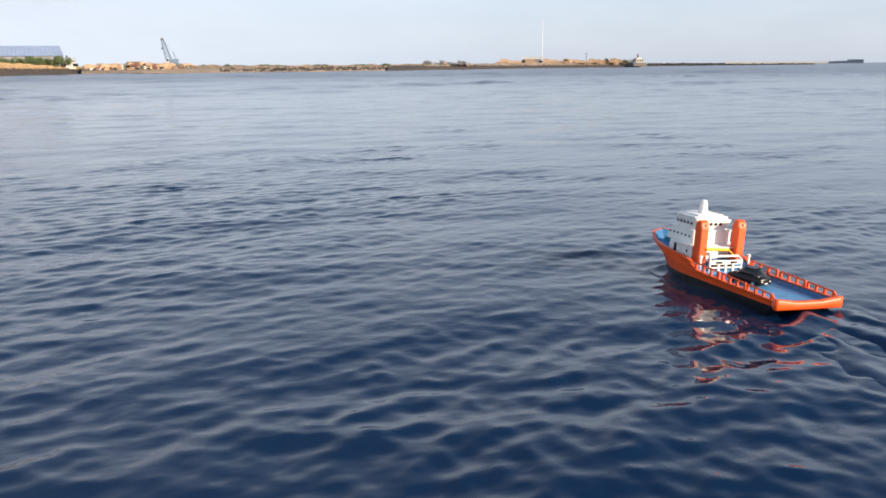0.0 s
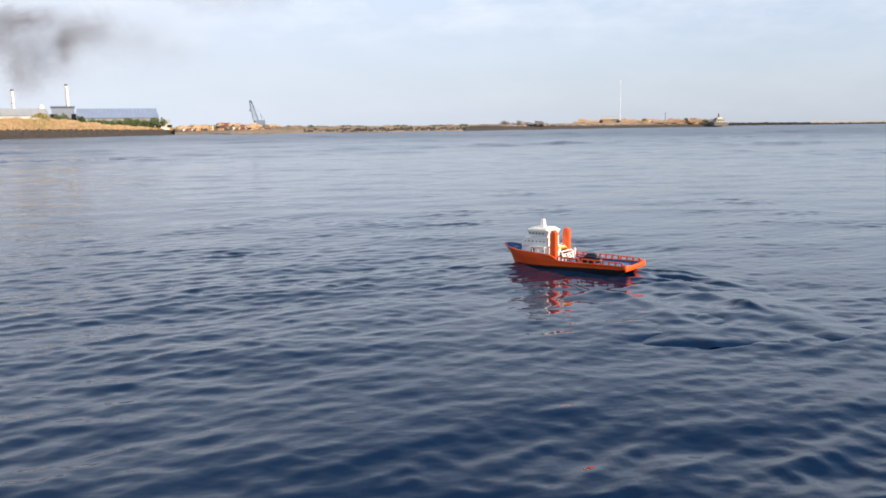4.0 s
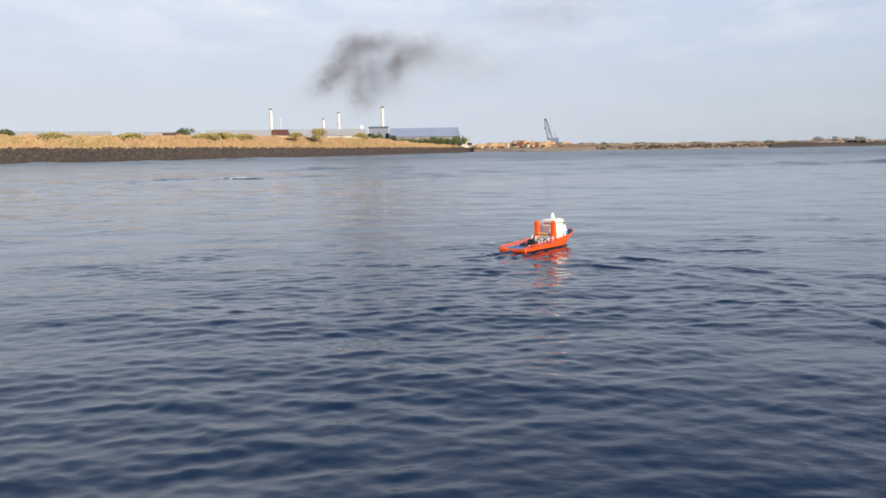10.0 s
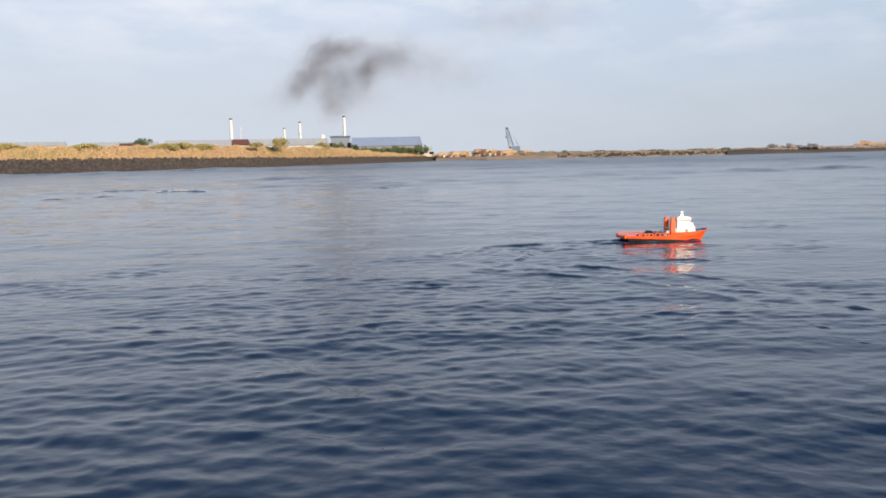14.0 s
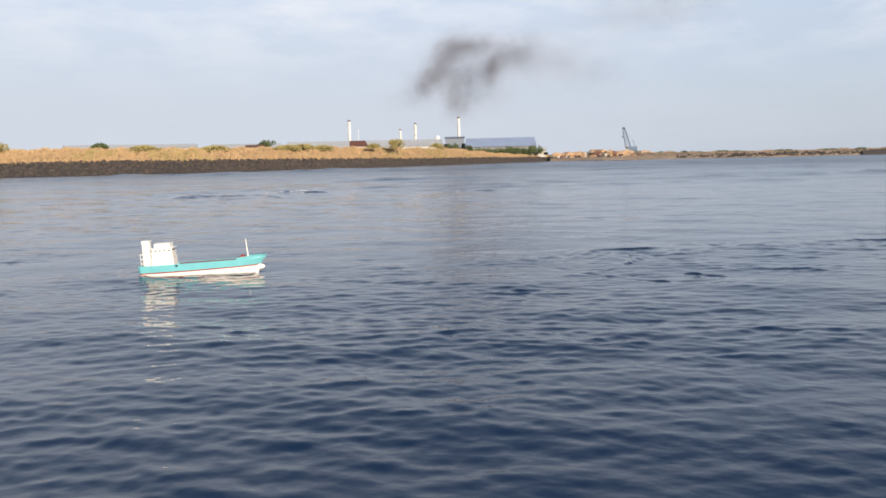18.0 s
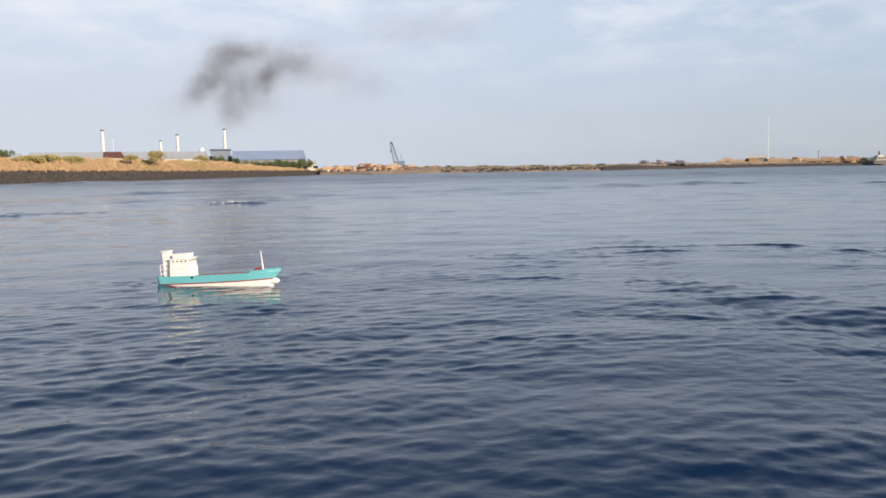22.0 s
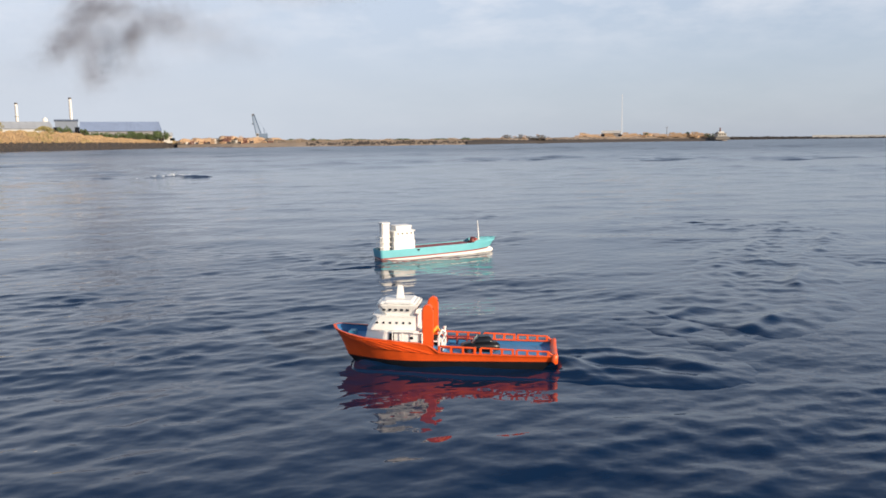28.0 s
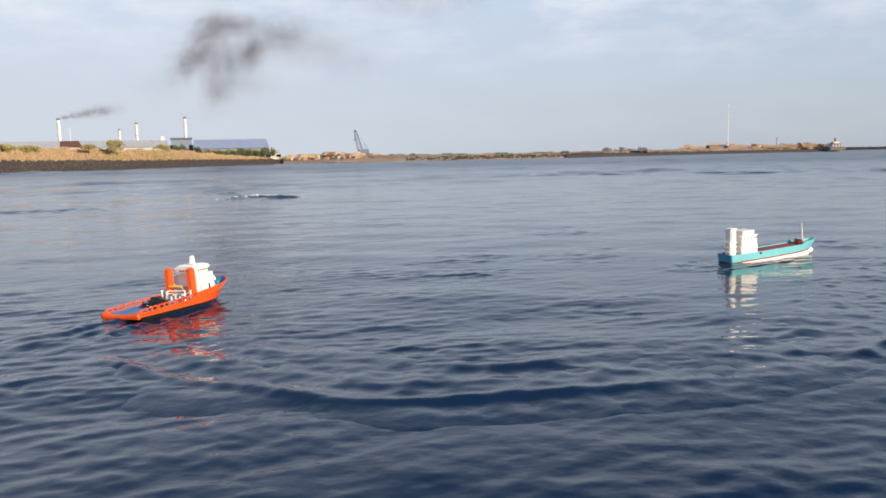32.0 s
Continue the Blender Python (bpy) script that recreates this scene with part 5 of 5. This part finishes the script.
# offset right and up, half-sizes, flecks, drift right and up a second, lean
PUFFS = (
    (-42, 66, 34, 34, 26000, 4.7, 1.5, .6), (-12, 112, 34, 36, 26000, 4.6, 1.7, .3), (30, 124, 44, 22, 20000, 4.6, 1.7, .2), (66, 82, 24, 34, 20000, 4.1, 1.4, .3),
    (108, 112, 60, 38, 34000, 4.8, 1.6, .2), (-4, 36, 24, 44, 12000, 4.3, 1.0, .1), (60, 40, 60, 34, 7000, 4.4, 1.0, .3), (10, 88, 90, 52, 26000, 4.5, 1.5, .2),
    (14, 70, 44, 38, 15000, 4.5, 1.5, .3), (20, 28, 26, 34, 7000, 4.4, 1.2, .2), (190, 96, 90, 50, 21000, 4.9, 1.4, .3), (330, 180, 110, 36, 17000, 5.2, 1.6, .3), (250, 75, 80, 30, 6000, 5.2, 1.2, .2), (430, 190, 100, 46, 12000, 5.2, 1.6, .2), (-90, 40, 60, 30, 3000, 4.2, 1.0, .4),
)
SMOKE = []
for k, (px, py, w, h, n, vx, vy, lean) in enumerate(PUFFS):
    pf = puff("smoke_puff", smoke_at(px, py, 4 * k), (w * M_PX, w * M_PX * .7, h * M_PX), int(n * 4.3), .058, 200 + k, "drifting dark grey puff of chimney smoke", lean)
    SMOKE.append((pf, px, py, vx, vy, 4 * k))
CH1 = spot(-19.68, 400, height(400, 3.0))
TRAIL = []
for k in range(5):
    pf = puff("smoke_puff", CH1, ((2.2 + 1.3 * k), 1.2 + .5 * k, 1.0 + .5 * k), 900 + 700 * k, .085, 230 + k, "small dark wisp of smoke leaving the chimney", .2)
    TRAIL.append(pf)


# ---- what moves ----
TUG = [  # seconds, x, y, z, heading, bow up, heel
    (0, 2.693, 3.432, 0.020, 89.2, -0.0, 3.3),
    (0.5, 2.790, 3.670, 0.028, 97.1, -1.6, 1.2),
    (1, 2.864, 4.006, 0.009, 101.7, -0.7, 2.0),
    (1.5, 2.880, 4.366, 0.020, 105.4, -0.9, 0.2),
    (2, 2.847, 4.774, 0.020, 110.3, 0.1, 0.6),
    (2.5, 2.807, 5.190, 0.010, 116.2, -0.8, 1.2),
    (4.5, 2.352, 6.780, 0.015, 134.5, -0.8, -0.0),
    (5, 2.105, 7.230, 0.029, 137.6, -2.0, -1.8),
    (5.5, 1.760, 7.671, 0.029, 140.3, 0.9, -0.4),
    (6, 1.350, 8.071, 0.029, 144.6, 1.2, 0.3),
    (7, 0.647, 8.470, 0.005, 154.4, -0.3, 1.7),
    (8, 0.140, 8.877, 0.007, 134.9, 0.8, 0.7),
    (8.5, -0.031, 9.023, 0.005, 114.8, -0.1, 1.1),
    (9, -0.115, 9.199, 0.010, 93.8, 0.3, -0.7),
    (9.5, -0.117, 9.403, 0.005, 74.1, -1.1, -1.9),
    (10, -0.102, 9.632, 0.007, 57.2, 1.2, -0.9),
    (11, 0.001, 10.406, 0.029, 32.3, 0.2, -0.3),
    (12, 0.465, 10.442, 0.005, 27.5, 0.9, 0.5),
    (13, 1.105, 10.993, 0.013, 24.0, -2.0, 0.3),
    (14, 2.072, 11.182, 0.005, 10.4, -2.0, -0.9),
    (15, 3.382, 11.460, 0.005, 1.2, -1.8, -1.3),
    (16, 4.550, 11.500, 0.008, -8.0, 0.0, 0.0),
    (17, 5.800, 11.200, 0.008, -22.0, 0.0, 0.0),
    (18.5, 7.100, 10.300, 0.008, -55.0, 0.0, 0.0),
    (20.5, 6.950, 9.050, 0.008, -105.0, 0.0, 0.0),
    (22, 5.950, 8.050, 0.008, -122.0, 0.0, 0.0),
    (23, 5.080, 7.270, 0.008, -122.0, 0.0, 0.0),
    (23.5, 4.781, 6.875, 0.008, -121.8, 0.3, 0.3),
    (24, 4.511, 6.470, 0.005, -126.8, 1.2, 2.3),
    (24.5, 4.213, 6.081, 0.005, -126.4, 1.2, 1.5),
    (25, 3.893, 5.663, -0.004, -124.8, 1.2, 2.6),
    (25.5, 3.591, 5.263, -0.004, -139.7, -0.4, -1.0),
    (26, 3.241, 4.915, 0.000, -154.9, 0.6, -3.6),
    (26.5, 2.807, 4.641, 0.019, -165.0, 0.1, 0.6),
    (27.5, 1.600, 4.270, 0.008, -187.0, 0.0, 0.0),
    (28.5, 0.329, 4.188, 0.029, -206.9, 1.0, 1.3),
    (29, -0.139, 4.386, 0.008, -209.5, 0.1, 0.7),
    (29.5, -0.596, 4.626, 0.010, -219.1, -0.1, 0.4),
    (30, -1.048, 4.984, 0.011, -231.9, 0.8, 1.6),
    (30.5, -1.416, 5.384, 0.008, -243.9, 0.8, 2.4),
    (31, -1.535, 5.768, -0.001, -264.8, 0.8, -0.0),
    (31.5, -1.516, 6.174, 0.005, -280.8, 0.8, -0.1),
    (32, -1.563, 6.729, 0.012, -298.7, 0.8, -2.7),
]
CARGO = [
    (0, -16.200, 8.300, 0.018, 4.0, 0.0, 0.0),
    (5, -13.000, 8.300, 0.018, 3.0, 0.0, 0.0),
    (10, -9.800, 8.250, 0.018, 3.0, 0.0, 0.0),
    (14, -7.200, 8.160, 0.018, 3.0, 0.0, 0.0),
    (15, -6.550, 8.120, 0.018, 4.0, 0.5, 0.0),
    (15.5, -6.220, 8.090, 0.018, 5.0, 1.0, 0.0),
    (16.5, -5.600, 8.020, 0.018, 8.0, 0.5, 0.0),
    (17.5, -4.975, 7.973, 0.023, 10.7, 0.6, -0.0),
    (18, -4.687, 8.091, 0.037, 17.2, 1.4, -0.1),
    (18.5, -4.357, 8.176, 0.023, 22.5, -0.5, 0.0),
    (19, -3.952, 8.291, 0.036, 25.8, 2.1, 0.3),
    (19.5, -3.633, 8.399, 0.023, 25.1, 0.1, -0.0),
    (20, -3.270, 8.514, 0.038, 20.9, 3.5, -0.1),
    (20.5, -2.953, 8.582, 0.024, 13.4, -0.9, 0.2),
    (21, -2.603, 8.673, 0.017, 4.1, 4.0, -0.1),
    (21.5, -2.287, 8.719, 0.035, -5.1, 2.2, 0.1),
    (22, -1.947, 8.708, 0.026, -14.3, 1.8, -0.0),
    (22.5, -1.627, 8.660, 0.019, -19.7, 1.0, -0.4),
    (23, -1.274, 8.631, 0.013, -15.3, 1.1, -2.0),
    (23.5, -0.939, 8.708, 0.023, -11.5, 4.9, -0.0),
    (24, -0.738, 8.736, 0.038, -8.3, -1.4, -0.4),
    (24.5, -0.508, 8.591, 0.022, -2.2, 2.4, -0.1),
    (25, -0.240, 8.375, 0.013, 4.9, -1.9, 0.1),
    (25.5, 0.113, 8.231, 0.013, 11.3, 0.8, 0.2),
    (26, 0.495, 8.195, 0.028, 14.7, 1.1, -1.6),
    (26.5, 0.808, 8.150, 0.027, 12.8, 1.2, -0.1),
    (28.5, 2.171, 8.294, 0.013, 14.3, -0.6, 1.3),
    (29, 2.549, 8.346, 0.023, 14.1, 3.1, -0.7),
    (29.5, 2.838, 8.407, 0.028, 14.1, -1.7, -0.2),
    (30, 3.117, 8.401, 0.036, 13.7, 2.5, -0.2),
    (30.5, 3.360, 8.345, 0.010, 16.5, -0.6, 1.0),
    (31, 3.672, 8.309, 0.010, 20.0, 0.6, 0.1),
    (31.5, 4.075, 8.342, 0.020, 20.0, 0.4, -0.3),
    (32, 4.505, 8.438, 0.026, 20.7, 1.7, 1.4),
]


def wake_strip(path):
    """A stretch of wake along a piece of the way: a broken ridge on each side and short crossing ripples, sinking at all edges."""
    P = np.array(path)
    D = np.gradient(P, axis=0)
    D /= np.linalg.norm(D, axis=1)[:, None]
    o = np.linspace(-.85, .85, 74)[None, :]
    X, Y = P[:, :1] - D[:, 1:] * o, P[:, 1:] + D[:, :1] * o
    DX, DY, Z = chop(X, Y, .03, .023, ((30, .10, .2, .060, 1.0, 1.6, 1.2), (26, .2, .5, .065, 1.0, 1.6, 1.0), (10, .5, 1.2, .03, .6, 1.6, .8)), 77)
    vary = gusts(X, Y, 78, .5, 2.2)
    g = abs(o) + .05 * gusts(X, Y, 79, .6, 1.8)
    Z = Z + .017 * np.clip(.5 + vary, 0, 1.6) * np.exp(-((g - .34) / .06) ** 2) - .006 * np.exp(-((g - .16) / .10) ** 2)
    k = (1 - (o / .85) ** 2) ** .8
    n = np.arange(len(P))[:, None]
    end = 1 - np.minimum(1.0, np.minimum(n / 5, (len(P) - 1 - n) / 5))
    Z = Z * k + .012 - .044 * (1 - k) ** 1.5 - .03 * end * end
    cx, cy = path[len(path) // 2]
    return grid_mesh("wake_ripple", np.stack([X + DX * k - cx, Y + DY * k - cy, Z], -1), WATER), float(cx), float(cy)


def rolling_swell():
    """One long low wave that rolls in towards the shore, rippled like the sea round it."""
    u, v = np.linspace(-6.5, 6.5, 330)[None, :], np.linspace(-2.6, 4.6, 300)[:, None]
    X, Y = u + 0 * v, v + 0 * u
    DX, DY, Z = chop(X, Y, .04, .02, ((56, .09, .18, .085, .9, 2.8, .85), (46, .18, .40, .085, 1.0, 2.8, .7), (26, .40, 1.0, .050, .8, 2.8, .6)), 91)
    c = -Y - .10 * np.sin(X * .7) - .05 * gusts(X, Y, 92, 1, 3)
    hump = np.where(c < 0, np.exp(-(c / .72) ** 2), np.exp(-(c / .50) ** 2))
    second = .4 * np.exp(-((c + 1.25) / .35) ** 2)
    env = np.clip((3.2 - X) / 3.4, 0, 1) ** .8 * np.clip((6.5 + X) / 2.5, 0, 1)
    k = np.clip(np.minimum(2.6 + Y, 4.6 - Y) / 2.3, 0, 1) * np.clip((6.5 - abs(X)) / 1.8, 0, 1)
    Z = Z * (.35 + .65 * k) + .105 * hump * env + .06 * second * env - .024 - .055 * (1 - k) ** 2
    ob = new("rolling_wave", grid_mesh("rolling_wave", np.stack([X + DX * k, Y + DY * k, Z], -1), WATER))
    return tagged(ob, "long low dark wave rolling in across the water", "wave", "breaking waves")


SWELL = rolling_swell()


def trail_of_ripples():
    """Stretches of troubled water along the supply boat's way: each swells up as the stern passes, and dies down."""
    ks, xs, ys = [r[0] for r in TUG], [r[1] for r in TUG], [r[2] for r in TUG]
    tt = np.arange(.6, 32.01, .02)
    soft = np.hanning(31) / np.hanning(31).sum()
    px = np.convolve(np.pad(np.interp(tt, ks, xs), 15, "edge"), soft, "valid")
    py = np.convolve(np.pad(np.interp(tt, ks, ys), 15, "edge"), soft, "valid")
    far = np.concatenate([[0], np.cumsum(np.hypot(np.diff(px), np.diff(py)))])
    steps = np.arange(0, far[-1], .03)
    gx, gy, gt = np.interp(steps, far, px), np.interp(steps, far, py), np.interp(steps, far, tt)
    out = []
    n = 14
    for k in range(0, len(steps) - n - 2, n):
        path = list(zip(gx[max(k - 5, 0):k + n + 6], gy[max(k - 5, 0):k + n + 6]))
        me, cx, cy = wake_strip(path)
        t0 = gt[k + n // 2] + .2
        ob = new("wake_ripple", me)
        tagged(ob, "stretch of dark ridged ripples in the boat's wake", "ripple", "ripples of the wake")
        ages, levels = (0, .9, 1.9, 6, 10, 14), (-.08, -.02, 0, -.004, -.02, -.07)
        rows = [(t0 + a, z) for a, z in zip(ages, levels) if 0 < t0 + a < 32]
        rows = [(0, float(np.interp(-t0, ages, levels)))] + rows + [(32, float(np.interp(32 - t0, ages, levels)))]
        out.append((ob, [(t, pose(cx - .02 * (t - t0), cy - .02 * (t - t0), z)) for t, z in rows]))
    return out


def motions():
    boat_rows = [(t, pose(x, y, z, heel, -bow, turn)) for t, x, y, z, turn, bow, heel in TUG]
    walk(BOAT, boat_rows)
    walk(CAR, [(t, m @ pose(-.215, .01, .0418, 0, 0, 14)) for t, m in boat_rows])
    walk(BOAT_WAKE, [(t, pose(x, y, 0, 0, 0, turn)) for t, x, y, z, turn, bow, heel in TUG])
    for ob, rows in trail_of_ripples():
        walk(ob, rows)
    coaster_rows = [(t, pose(x, y, z - .016, heel, -1.1 - bow, turn)) for t, x, y, z, turn, bow, heel in CARGO]
    walk(COASTER, coaster_rows)
    walk(COASTER_WAKE, [(t, pose(x, y, 0, 0, 0, turn)) for t, x, y, z, turn, bow, heel in CARGO])
    walk(WATER_SHEET, [(t, pose(-.05 * t, -.06 * t, .005 * math.sin(t * 1.3))) for t in range(0, 33)])
    for pf, px, py, vx, vy, deep in SMOKE:
        walk(pf, [(t, pose(*smoke_at(px + vx * (t - 19), py + vy * (t - 19) + .03 * (max(t, 19) - 19) ** 2 * vy, deep), 0, (t - 19) * .25, 0)) for t in (0, 8, 16, 24, 32)])
    for k, pf in enumerate(TRAIL):
        rows = []
        start = 24.6 - .55 * k
        for t in (0, start - .25, start, start + 1.5, start + 3.5, 29.5, 32):
            rise = max(0.0, (t - start + .02) / (31.5 - start))
            out = min(1.0, rise) ** .8 * (1.2 + 3.6 * k)
            z = -27 if rise <= 0 else .4 + .75 * k * min(1, rise)
            rows.append((t, pose(CH1.x + out + .8 * (2.2 + 1.3 * k), CH1.y, CH1.z + z)))
        rows.sort(key=lambda q: q[0])
        walk(pf, rows)
    walk(SWELL, [(t, pose(x, 6, z, 0, 0, 115)) for t, x, z in ((0, 14, -.3), (19, 9.6, -.3), (20.5, 6.7, -.06), (21.5, 4.7, -.02), (22, 3.75, 0), (22.5, 2.7, 0), (23, 1.8, 0), (23.5, .85, 0), (24, -.3, -.005), (24.5, -1.6, -.015), (25.5, -4.0, -.06), (27, -7, -.3), (32, -9, -.3))])
    for ob, rows in CRESTS:
        walk(ob, rows)


CRESTS = []
for length, depth, rise, foam, seed, rows in (
    (5.5, 3.2, .09, 0, 1, ((0, -9, 40), (4.5, -10.5, 37.3), (6, -13.7, 35.1), (13, -17.5, 36), (19, -15.4, 27.8), (23, -10.5, 26.1), (32, -9, 22))),
    (3.6, 2.6, .08, 0, 2, ((0, -20, 42), (13, -17, 29.5), (17.5, -14.2, 27.9), (23, -12, 25), (32, -8, 22))),
    (2.8, 2.2, .15, 2.2, 3, ((0, -14, 45), (17.5, -13.7, 31.7), (23, -5.2, 32.3), (31, -3.0, 28.7), (32, -3.4, 27.1))),
    (4.2, 2.4, .08, 0, 4, ((0, -8, 40), (9, -6.0, 37), (19, -6, 31), (26, -6.2, 31), (32, -5.6, 31.4))),
    (58.0, 5.0, .10, 0, -5, ((0, 54.5, 65.5), (13, 40, 56), (26, 25, 46), (32, 21, 43))),
):
    c = crest("wave_crest", length, depth, rise, foam, abs(seed))
    CRESTS.append((c, [(t, pose(x, y, 0, 0, 0, 4 * seed)) for t, x, y in rows]))

motions()
